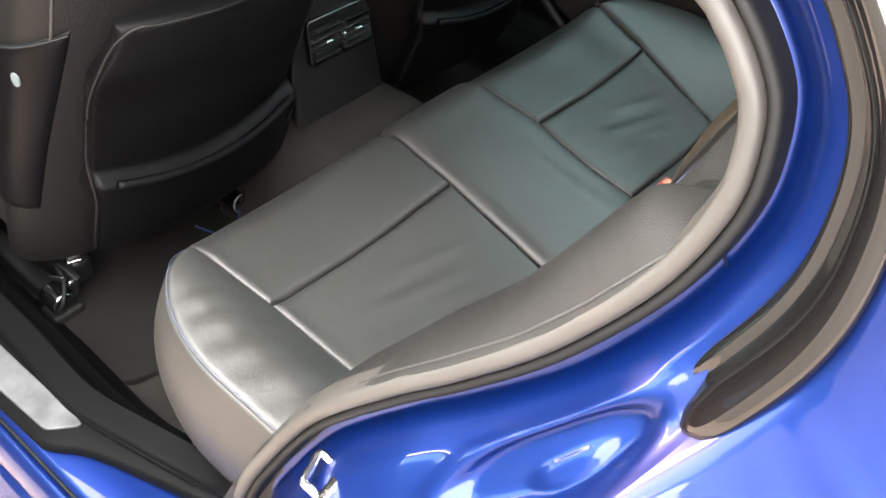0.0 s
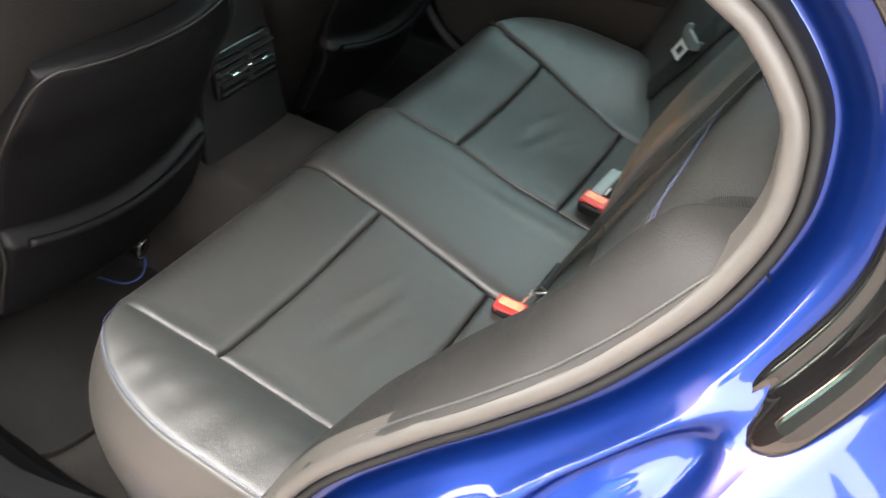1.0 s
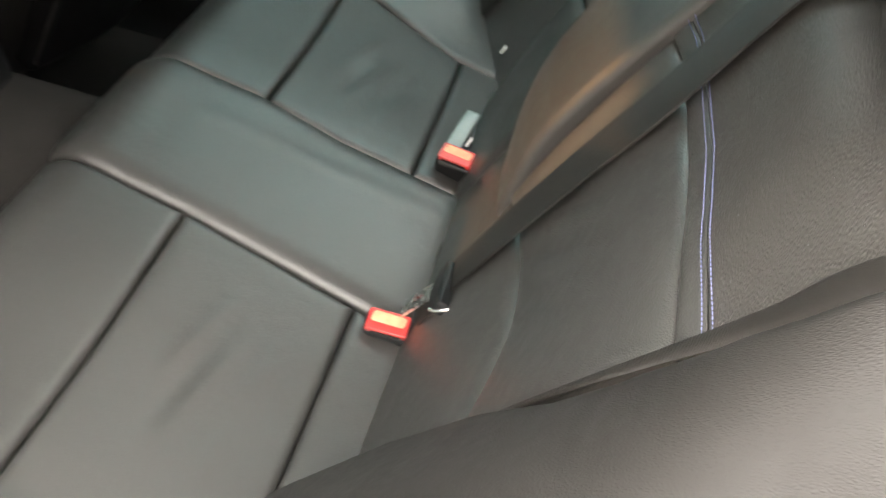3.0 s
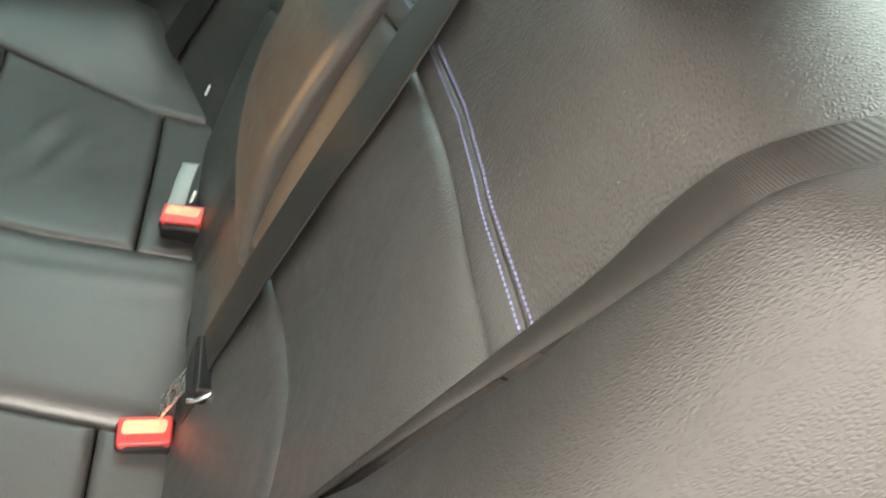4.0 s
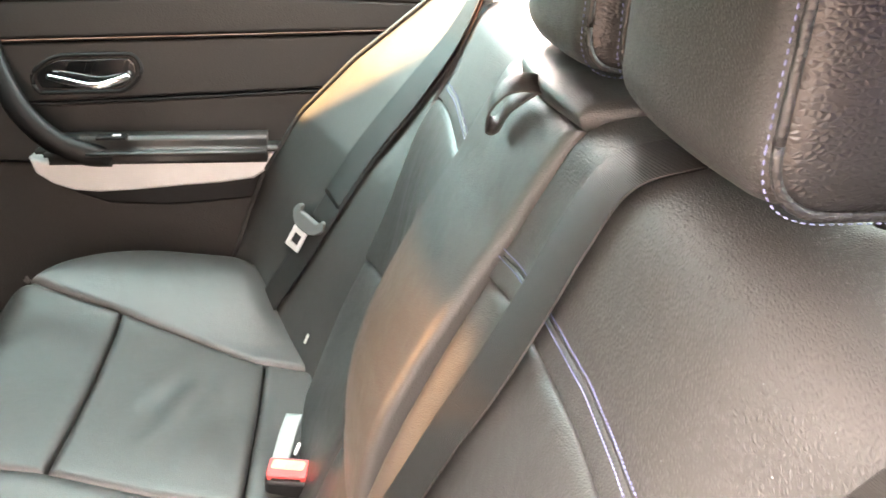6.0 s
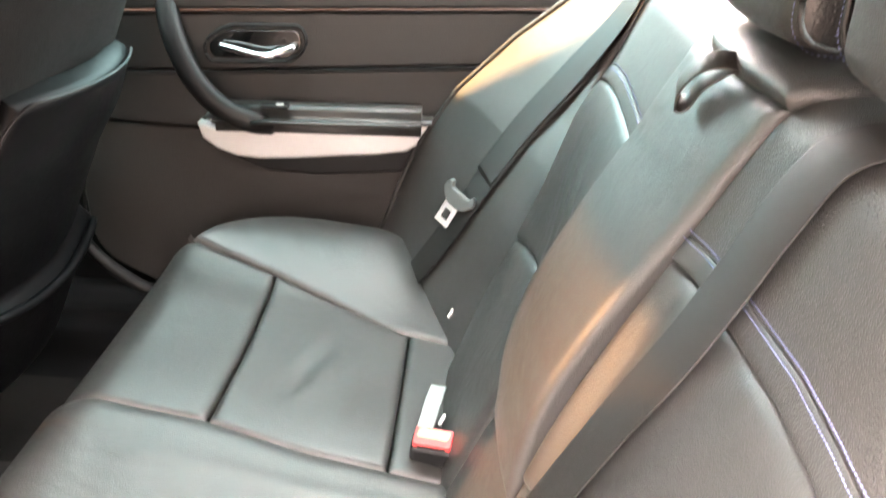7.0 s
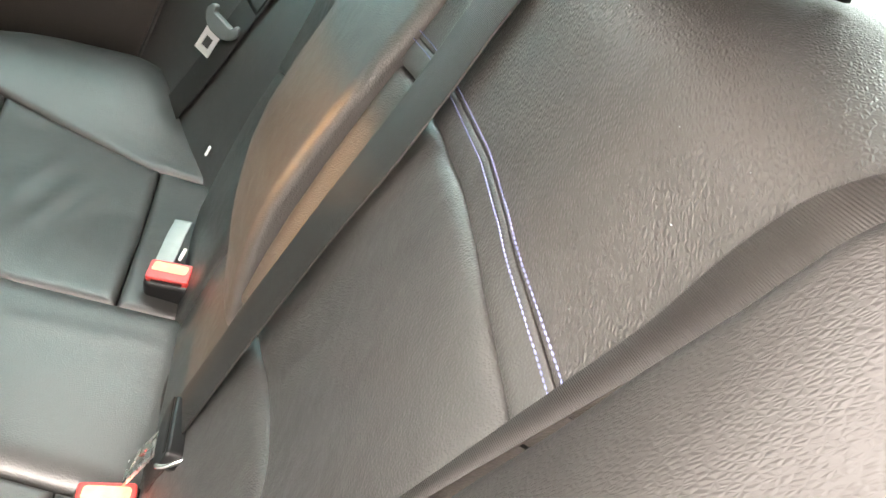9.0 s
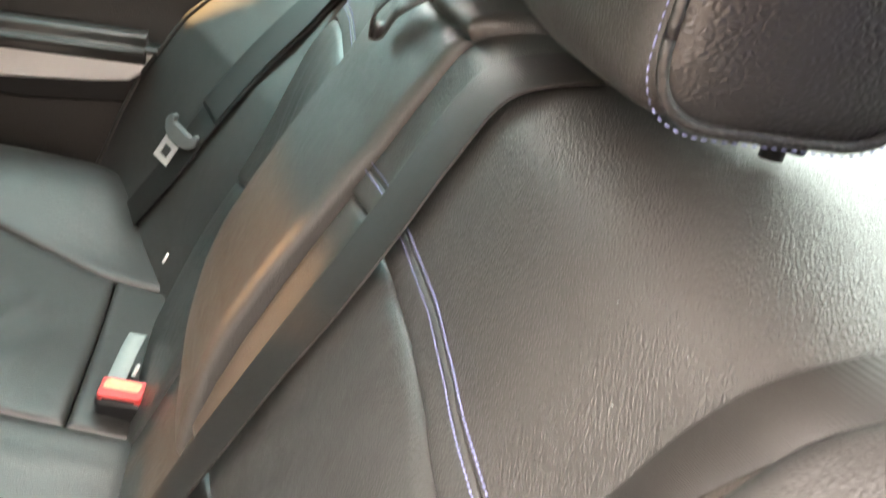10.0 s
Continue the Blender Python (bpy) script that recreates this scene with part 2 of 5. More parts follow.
def ribbon(name, points, wides, width, thick, mat, parent=None, label="", steps=70):
    """A flat strap along points; wides: the direction across it at each point."""
    run = even(points, steps)
    verts, faces = [], []
    for i, p in enumerate(run):
        d = (run[min(i + 1, steps - 1)] - run[max(i - 1, 0)]).normalized()
        w = curve_at(wides, i / (steps - 1))
        w = (w - d * w.dot(d)).normalized()
        h = d.cross(w)
        size = width if not isinstance(width, list) else blend(list(zip([k / (len(width) - 1) for k in range(len(width))], width)), i / (steps - 1))
        for a, b in ((-0.5, -0.3), (-0.47, -0.5), (0.47, -0.5), (0.5, -0.3), (0.5, 0.3), (0.47, 0.5), (-0.47, 0.5), (-0.5, 0.3)):
            verts.append(p + w * (a * size) + h * (b * thick))
    for i in range(steps - 1):
        for k in range(8):
            faces.append((i * 8 + k, i * 8 + (k + 1) % 8, i * 8 + 8 + (k + 1) % 8, i * 8 + 8 + k))
    faces += [tuple(range(8)), tuple((steps - 1) * 8 + k for k in range(8))]
    return mesh_ob(name, verts, faces, mat, parent, label)


def stitch_row(name, points, parent, count, length=0.0025, radius=0.00048, lift=(0, 0, 0)):
    """Thread stitches along a run, one short bead each."""
    run = even(points, count * 2)
    verts, faces = [], []
    for i in range(count):
        a, b = run[2 * i], run[min(2 * i + 1, count * 2 - 1)]
        d = (b - a).normalized()
        mid = (a + b) / 2 + Vector(lift)
        side = d.cross(Vector((0.3, 0.5, 0.8))).normalized()
        top = side.cross(d)
        base = len(verts)
        for s, r in ((-0.5, 0.35), (-0.25, 1), (0.25, 1), (0.5, 0.35)):
            for k in range(5):
                w = 2 * math.pi * k / 5
                verts.append(mid + d * (s * length) + (side * math.cos(w) + top * math.sin(w)) * (radius * r))
        for q in range(3):
            for k in range(5):
                faces.append((base + q * 5 + k, base + q * 5 + (k + 1) % 5, base + q * 5 + 5 + (k + 1) % 5, base + q * 5 + 5 + k))
    ob = mesh_ob(name, verts, faces, THREAD, parent, "blue contrast stitching")
    return tagged(ob, kind="stuff")


def crisp(ob):
    """Flat faces shade flat, and only the rounded rims turn."""
    ob.data.set_sharp_from_angle(angle=radians(50))
    mod = ob.modifiers.new("crisp", "WEIGHTED_NORMAL")
    mod.keep_sharp = True
    return ob


def solid(name, size, mat, parent=None, at=None, bevel=0.004, segs=3, label=""):
    """A rounded block of that size at the pose at."""
    bm = bmesh.new()
    bmesh.ops.create_cube(bm, size=1)
    bmesh.ops.scale(bm, vec=size, verts=bm.verts)
    if bevel:
        bmesh.ops.bevel(bm, geom=bm.edges[:], offset=min(bevel, min(size) * 0.45), segments=segs, affect="EDGES", profile=0.5)
    if at is not None:
        bmesh.ops.transform(bm, matrix=at, verts=bm.verts)
    return crisp(part(name, bm, mat, parent, label))


def slab(name, outline, depth, mat, parent=None, at=None, bevel=0.004, label="", smooth=True):
    """A flat outline (x, y) given a depth along z, with rounded rims, at the pose at."""
    bm = bmesh.new()
    low = [bm.verts.new((x, y, 0)) for x, y in outline]
    f = bm.faces.new(low)
    up = bmesh.ops.extrude_face_region(bm, geom=[f])["geom"]
    bmesh.ops.translate(bm, vec=(0, 0, depth), verts=[v for v in up if isinstance(v, bmesh.types.BMVert)])
    if bevel:
        rim = [e for e in bm.edges if abs(e.verts[0].co.z - depth) < 1e-6 and abs(e.verts[1].co.z - depth) < 1e-6]
        bmesh.ops.bevel(bm, geom=rim, offset=bevel, segments=3, affect="EDGES", profile=0.5)
    if at is not None:
        bmesh.ops.transform(bm, matrix=at, verts=bm.verts)
    return crisp(part(name, bm, mat, parent, label, smooth))


def rounded(outline, r, n=5):
    """Rounds the corners of an outline."""
    out, m = [], len(outline)
    for i in range(m):
        p, a, b = Vector(outline[i]), Vector(outline[i - 1]), Vector(outline[(i + 1) % m])
        k = min(r, (a - p).length * 0.45, (b - p).length * 0.45)
        s, e = p + (a - p).normalized() * k, p + (b - p).normalized() * k
        for j in range(n + 1):
            t = j / n
            q = s * (1 - t) ** 2 + p * 2 * t * (1 - t) + e * t * t
            out.append((q.x, q.y))
    return out


def blend(rows, t):
    """Straight run through rows of (t, value)."""
    if t <= rows[0][0]:
        return rows[0][1]
    for (a, x), (b, y) in zip(rows, rows[1:]):
        if t <= b:
            return x + (y - x) * (t - a) / (b - a)
    return rows[-1][1]


def ease(x):
    x = min(max(x, 0), 1)
    return x * x * (3 - 2 * x)


# ---- the shape of the bench and the backrest ----
UP, OUT, BASE = Vector((0.375, 0, 0.927)), Vector((-0.927, 0, 0.375)), Vector((-0.001, 0, 0.572))


def back(y, s, n=0.0):
    """A point of the backrest: y across, s up along it, n forward of it."""
    return BASE + UP * s + OUT * n + Vector((0, y, 0))


# side profile of the seat cushion: (x, z) from under the front edge to the rear
CUSHION = [(-0.395, 0, 0.36), (-0.425, 0, 0.45), (-0.452, 0, 0.54), (-0.458, 0, 0.585), (-0.446, 0, 0.617), (-0.415, 0, 0.629), (-0.36, 0, 0.619), (-0.29, 0, 0.606), (-0.2, 0, 0.589), (-0.1, 0, 0.571), (0.0, 0, 0.553), (0.03, 0, 0.548)]


def cushion(v, y):
    """A point of the cushion's top: v along its profile, y across."""
    p = curve_at(CUSHION, v)
    a = abs(y)
    rise = ((0.032 if y < 0 else 0.042) + 0.09 * (p.x + 0.35)) * ease((a - (0.46 if y < 0 else 0.44)) / (0.12 if y < 0 else 0.20)) - 0.10 * max(0, (a - 0.635) / 0.05) ** 2
    if y > 0:
        rise *= 1 - 0.85 * ease((p.x + 0.15) / 0.15)
    sink = -0.010 * math.exp(-((a - 0.31) / 0.13) ** 2)
    top = ease((v - 0.3) / 0.12)
    return Vector((p.x - 0.006 * (1 - top), y, p.z + (rise + sink) * top))


def v_of(x):
    """Where along the profile the cushion's top reaches x."""
    lo, hi = 0.42, 1.0
    for _ in range(30):
        mid = (lo + hi) / 2
        lo, hi = (mid, hi) if curve_at(CUSHION, mid).x < x else (lo, mid)
    return (lo + hi) / 2


# seams across the bench: (x, y)
NEAR_OUT = [(-0.43, -0.506), (-0.28, -0.490), (-0.125, -0.483), (0.0, -0.475)]
NEAR_IN = [(-0.43, -0.102), (-0.284, -0.111), (-0.168, -0.125), (-0.068, -0.139), (0.0, -0.146)]
FAR_IN = [(-0.43, 0.129), (-0.29, 0.134), (-0.17, 0.116), (-0.076, 0.114), (0.0, 0.112)]
FAR_OUT = [(-0.43, 0.530), (-0.302, 0.498), (-0.165, 0.455), (-0.088, 0.428), (0.0, 0.424)]


def seam(rows, v):
    return blend(rows, curve_at(CUSHION, v).x if v > 0.42 else -0.43)


# ---- rear bench cushion ----
def creases(spots):
    """Slack folds in the leather: rows of (u, v, length, width, turn, height)."""
    def f(u, v):
        h = 0
        for cu, cv, ln, wd, turn, up in spots:
            a, b = (u - cu) * math.cos(turn) + (v - cv) * math.sin(turn), -(u - cu) * math.sin(turn) + (v - cv) * math.cos(turn)
            h += up * math.exp(-(a / ln) ** 2 - (b / wd) ** 2)
        return h
    return f


bench = thing("rear_bench", (-0.2, 0, 0.36), "black leather rear bench with seams, grained upper backrest and blue stitching", "car seat")


def bench_panel(name, left, right, v0, v1, lift=0.0, **k):
    def f(u, w):
        # a thin slit stays open along each seam
        u, w = 0.0035 + 0.993 * u, 0.004 + 0.992 * w
        v = v0 + (v1 - v0) * w
        y = seam(left, v) * (1 - u) + seam(right, v) * u
        p = cushion(v, y)
        return p + Vector((-0.3 * lift * (1 - ease((v - 0.3) / 0.12)), 0, lift))
    k.setdefault("n", (34, 30))
    k.setdefault("roll", 0.012)
    k.setdefault("drop", 0.008)
    return pillow(name, f, LEATHER, bench, (0.36, 0.22), **k)


V_CROSS, V_REAR = v_of(-0.286), v_of(-0.072)
folds = creases([(0.52, 0.55, 0.17, 0.045, 0.35, 0.0042), (0.64, 0.40, 0.15, 0.04, 0.45, 0.0038), (0.42, 0.42, 0.12, 0.04, 0.3, -0.003), (0.56, 0.70, 0.12, 0.035, 0.5, 0.0024), (0.3, 0.7, 0.2, 0.06, 0.2, 0.002)])
bench_panel("front_panel", NEAR_OUT, NEAR_IN, 0.0, V_CROSS, wrinkle=creases([(0.4, 0.8, 0.2, 0.1, 0.3, 0.002)]), n=(34, 44))
bench_panel("rear_panel", NEAR_OUT, NEAR_IN, V_CROSS, V_REAR, wrinkle=folds)
bench_panel("back_strip", NEAR_OUT, NEAR_IN, V_REAR, 0.97, wrinkle=creases([(0.8, 0.4, 0.1, 0.2, 1.2, 0.004), (0.65, 0.5, 0.06, 0.2, 1.0, -0.003)]))
bench_panel("middle_panel", NEAR_IN, FAR_IN, 0.0, 0.93, lift=0.008, roll=0.032, drop=0.013, n=(40, 70), label="raised middle panel", wrinkle=creases([(0.7, 0.8, 0.2, 0.05, 1.2, 0.002)]))
bench_panel("front_panel", FAR_IN, FAR_OUT, 0.0, V_CROSS, wrinkle=creases([(0.6, 0.75, 0.2, 0.1, 0.3, 0.002)]), n=(34, 44))
bench_panel("rear_panel", FAR_IN, FAR_OUT, V_CROSS, V_REAR, wrinkle=folds)
bench_panel("back_strip", FAR_IN, FAR_OUT, V_REAR, 0.97)


def bench_side(sgn, rows):
    """The raised side of the cushion, from its seam out to the stitched edge and down the skirt."""
    v_tip = v_of(-0.425)

    def f(u, w):
        v = v_tip + (0.97 - v_tip) * w
        y0 = seam(rows, v)
        x = curve_at(CUSHION, v).x
        # the outer line sweeps back in at the front
        y1 = sgn * (0.500 + 0.136 * math.sqrt(max(0, 1 - max(0, (-0.215 - x) / 0.212) ** 2)))
        return cushion(v, y0 + (y1 - y0) * u)
    pucker = lambda u, w: (0.0016 if sgn < 0 else 0.0006) * math.sin(w * 60 + 4 * u) * math.sin(math.pi * u) * ease((u - 0.2) / 0.4) * ease((w - 0.1) / 0.2) + 0.004 * math.sin(math.pi * u)
    pillow("side_bolster", f, LEATHER, bench, (0.13, 0.42), roll=0.012, drop=0.008, n=(22, 90), wrinkle=pucker, skirt=0.02 if sgn < 0 else 0.004, face=(0, sgn * 0.3, 1))

    def skirt(u, w):
        p = f(1.0, w)
        e = ease(u)
        q = Vector((-0.30 + (p.x + 0.30) * (1 - 0.12 * e), 0, 0.33))
        return Vector((p.x - 0.014 * ease((0.35 - w) / 0.35) * math.sin(math.pi * 0.62 * min(u * 1.6, 1)), p.y + sgn * (0.046 * math.sin(math.pi * 0.62 * min(u * 1.6, 1)) - 0.03 * e), p.z - 0.002 - 0.27 * u))
    pillow("skirt", skirt, FACING, bench, (0.27, 0.42), roll=0.008, drop=0.006, n=(16, 60), label="plain leather skirt", face=(0, sgn, 0))
    run = [f(0.985, 0.01 + 0.98 * i / 30) + Vector((0, 0, 0.0015)) for i in range(31)]
    if sgn < 0:
        stitch_row("stitching", run, bench, 130)
    return f


bench_side(-1, NEAR_OUT)
bench_side(1, FAR_OUT)
solid("cushion_core", (0.36, 1.20, 0.2), RUBBER, bench, pose(-0.21, 0, 0.44), 0.02)

# ---- backrest ----
GAP = [(-0.05, 0.375), (0.16, 0.401), (0.27, 0.426), (0.345, 0.452), (0.404, 0.463), (0.48, 0.481), (0.52, 0.491), (0.545, 0.494), (0.565, 0.493), (0.58, 0.489), (0.595, 0.484), (0.62, 0.476), (0.66, 0.47)]
ARM_L = [(0.0, -0.085), (0.171, -0.088), (0.334, -0.093), (0.43, -0.100), (0.545, -0.112), (0.7, -0.13)]
ARM_R = [(0.0, 0.09), (0.171, 0.093), (0.334, 0.098), (0.43, 0.1), (0.545, 0.100), (0.7, 0.11)]
SEAM_LOW = [(0.10, 0.175), (0.17, 0.196), (0.25, 0.208), (0.33, 0.206), (0.40, 0.195), (0.5, 0.17)]
SEAM_TOP = [(0.08, 0.414), (0.15, 0.421), (0.22, 0.427), (0.30, 0.432), (0.36, 0.430), (0.40, 0.425), (0.46, 0.416)]


# how far the pad's near edge stands forward, up along the backrest
ARM_EDGE = [(0.10, -0.004), (0.14, 0.003), (0.165, 0.008), (0.19, 0.014), (0.23, 0.0225), (0.27, 0.026), (0.32, 0.024), (0.37, 0.020), (0.41, 0.016), (0.45, 0.011), (0.49, 0.009), (0.54, 0.004)]


def top_edge(s):
    """The backrest's upper rim: it rolls over to the rear and runs flat under the headrests."""
    k = max(0, s - 0.52) / 0.09
    return -0.2223 * (k ** 3 - k ** 4 / 2) if k < 1 else -0.1112 - 2.47 * (s - 0.61)


def back_bulge(a, s):
    """How far the leather stands forward of the flat backrest; a: distance from the middle."""
    lum = 0.006 * math.exp(-((s - 0.12) / 0.09) ** 2)
    cup = -0.012 * math.exp(-((a - 0.28) / 0.1) ** 2) * ease(s / 0.2) * (1 - ease((s - 0.24) / 0.16)) - 0.017 * ease((a - 0.36) / 0.12) * ease((s - 0.36) / 0.1)
    meet = 0.5 * max(0, blend(ARM_EDGE, s)) * ease((0.135 - a) / 0.04) * ease((s - 0.14) / 0.05)
    return lum + cup + top_edge(s) + meet


def back_panel(owner, name, sgn, s0, s1, mat, **k):
    arm = ARM_L if sgn < 0 else ARM_R
    slit = k.pop("slit", 0.004)

    def f(u, w):
        w = slit + (1 - 2 * slit) * w
        a = 0.09 + (0.46 - 0.09) * u
        s = s0(a) + (s1(a) - s0(a)) * w
        y0, y1 = abs(blend(arm, s)), blend(GAP, s) - (0.020 if sgn < 0 else 0)
        a = y0 + (y1 - y0) * u
        return back(sgn * a, s, back_bulge(a, s))
    k.setdefault("n", (34, 30))
    k.setdefault("drop", 0.005)
    return pillow(name, f, mat, owner, (0.36, 0.2), face=OUT, **k)


def backrest(sgn):
    owner = bench
    low, top = (lambda a: blend(SEAM_LOW, a)), (lambda a: blend(SEAM_TOP, a))
    slack = creases([(0.42, 0.40, 0.34, 0.05, 1.25, 0.0045), (0.55, 0.36, 0.32, 0.045, 1.3, 0.0036), (0.66, 0.44, 0.3, 0.04, 1.35, 0.0026), (0.30, 0.5, 0.3, 0.05, 1.2, 0.002)])
    # plump panels either side of a flat, sunk band
    back_panel(owner, "backrest_lower_panel", sgn, lambda a: -0.06, low, LEATHER, roll=0.022, drop=0.009, puff=0.003 if sgn < 0 else 0.009)
    back_panel(owner, "backrest_insert_panel", sgn, lambda a: low(a) + 0.001, lambda a: top(a) - 0.001, LEATHER, wrinkle=slack, roll=0.013, drop=0.005, puff=0.005)
    back_panel(owner, "stitched_band", sgn, top, lambda a: blend(SEAM_TOP, a) + 0.0205, LEATHER, n=(34, 6), roll=0.003, drop=0.0010, slit=0.002, label="narrow band with two rows of blue stitching")
    back_panel(owner, "backrest_upper_panel", sgn, lambda a: blend(SEAM_TOP, a) + 0.021, lambda a: 0.655, GRAINED, roll=0.0025, drop=0.0010, slit=0.0012, n=(40, 110), label="grained leather upper panel")
    for off in (0.0172, 0.0242):
        run = []
        for i in range(25):
            a = 0.095 + ((0.443 if sgn < 0 else 0.458) - 0.095) * i / 24
            s = blend(SEAM_TOP, a) + off
            run.append(back(sgn * a, s, back_bulge(a, s) + 0.001))
        stitch_row("stitching", run, owner, 112)
    solid("backrest_core", (0.10, 0.36, 0.54), RUBBER, owner, pose(*back(sgn * 0.28, 0.245, -0.085), 0, 22, 0), 0.01)
    return owner


backrest(-1)
backrest(1)

# middle armrest, folded up
arm = thing("folded_armrest", back(0, -0.03), "folded-up black leather middle armrest with a pull strap", "armrest")


def arm_face(u, w):
    foot = 0.142 - 0.035 * u
    s = foot + (0.545 - foot) * w
    y0, y1 = blend(ARM_L, s), blend(ARM_R, s)
    y = y0 + (y1 - y0) * u
    return back(y, s, blend(ARM_EDGE, s) + (0.010 * u + 0.007 * math.sin(math.pi * u)) * ease((s - 0.10) / 0.10) + 0.003)


pillow("pad", arm_face, LEATHER, arm, (0.19, 0.43), roll=0.014, drop=0.010, n=(30, 60), skirt=0.05, face=OUT)


def arm_foot(u, w):
    s = -0.06 + 0.215 * w
    return back(-0.098 + 0.196 * u, s, -0.002 - 0.006 * ease((s - 0.08) / 0.06))


pillow("foot_panel", arm_foot, LEATHER, arm, (0.19, 0.2), roll=0.012, drop=0.006, n=(20, 20), skirt=0.03, face=OUT)


def arm_top(u, w):
    s = 0.548 + 0.10 * w
    y0, y1 = blend(ARM_L, s) - 0.02 * w, blend(ARM_R, s) + 0.02 * w
    return back(y0 + (y1 - y0) * u, s, 0.012 + 0.02 * math.sin(math.pi * u) + top_edge(s - 0.004))


pillow("top_panel", arm_top, LEATHER, arm, (0.2, 0.1), roll=0.012, drop=0.014, n=(26, 40), skirt=0.05, face=OUT)
ribbon("pull_strap", [back(-0.036, 0.552, 0.016), back(-0.035, 0.549, 0.030), back(-0.028, 0.538, 0.041), back(-0.016, 0.518, 0.043), back(-0.010, 0.503, 0.036), back(-0.014, 0.508, 0.030), back(-0.026, 0.528, 0.031), back(-0.036, 0.55, 0.022)], [back(1, 0.55) - back(0, 0)] * 8, 0.022, 0.002, LEATHER, arm, "stitched leather pull loop", 60)

# ---- side bolsters of the backrest ----
NEAR_N = [(-0.1, 0.11), (0.038, 0.104), (0.103, 0.105), (0.197, 0.092), (0.298, 0.053), (0.366, 0.020), (0.436, -0.011), (0.488, -0.026), (0.545, -0.037), (0.587, -0.044), (0.612, -0.06)]
NEAR_Y = [(-0.1, 0.72), (0.038, 0.720), (0.103, 0.699), (0.197, 0.669), (0.298, 0.643), (0.366, 0.625), (0.436, 0.606), (0.488, 0.591), (0.545, 0.574), (0.587, 0.560), (0.612, 0.550)]
NEAR_IN_N = [(-0.1, 0.068), (0.0, 0.058), (0.10, 0.044), (0.185, 0.032), (0.314, 0.018), (0.395, 0.0065), (0.45, 0.0088), (0.485, 0.0110), (0.51, 0.0103), (0.535, 0.0085), (0.56, 0.0125), (0.60, 0.012), (0.7, 0.0)]
FAR_N = [(-0.1, 0.15), (0.0, 0.15), (0.08, 0.155), (0.15, 0.156), (0.27, 0.140), (0.39, 0.098), (0.48, 0.056), (0.56, 0.018), (0.62, -0.02)]
FAR_Y = [(-0.1, 0.685), (0.15, 0.67), (0.25, 0.655), (0.35, 0.63), (0.44, 0.60), (0.534, 0.572), (0.62, 0.548)]


def bolster(sgn, a, s, lift=0.0):
    """A point of a side bolster: a across from the middle of the car, s up along the backrest."""
    yg = blend(GAP, s)
    yo, no = (blend(NEAR_Y, s), blend(NEAR_N, s)) if sgn < 0 else (blend(FAR_Y, s), blend(FAR_N, s))
    yo = max(yo, yg + 0.006)
    yg += -0.001 + 0.007 * ease((s - 0.38) / 0.1) if sgn < 0 else 0
    u = min(max((a - yg) / (yo - yg), 0), 1)
    swell = (0.024 - 0.016 * ease((s - 0.42) / 0.16)) * math.sin(math.pi * u) ** 0.8
    n = no * u + (top_edge(s) + blend(NEAR_IN_N, s)) * (1 - u) + swell if sgn < 0 else -0.012 + (no + 0.012) * (u ** 1.25)
    return back(sgn * a, s, n + lift)


def side_cushion(sgn, label):
    ob = thing("side_bolster", back(sgn * 0.6, -0.08, 0.1), label, "car seat bolster")
    rows = NEAR_Y if sgn < 0 else FAR_Y

    def f(u, w):
        s = -0.10 + 0.695 * w
        yg = blend(GAP, s) + (-0.001 + 0.007 * ease((s - 0.38) / 0.1) if sgn < 0 else 0.006)
        return bolster(sgn, yg + (max(blend(rows, s), yg + 0.004) - yg) * u, s)
    pillow("face", f, FINEGRAIN if sgn < 0 else LEATHER, ob, (0.25, 0.72), roll=0.010, drop=0.010, n=(40, 110), sides=(1, 0, 0, 0), skirt=0.075 if sgn < 0 else 0.012, face=OUT)
    if sgn > 0:
        tube("piping", [f(1.0, 0.12 + 0.84 * i / 20) for i in range(21)], 0.004, LEATHER, ob, steps=80, sides=8)
    if sgn < 0:
        run = [f(0.955, 0.08 + 0.91 * i / 20) + OUT * 0.0003 for i in range(21)]
        tube("edge_seam", run, 0.0013, LEATHER, ob, steps=80, sides=6)
    return ob


side_cushion(-1, "grained black leather side bolster beside the open door")
side_cushion(1, "smooth black leather side bolster beside the far door")


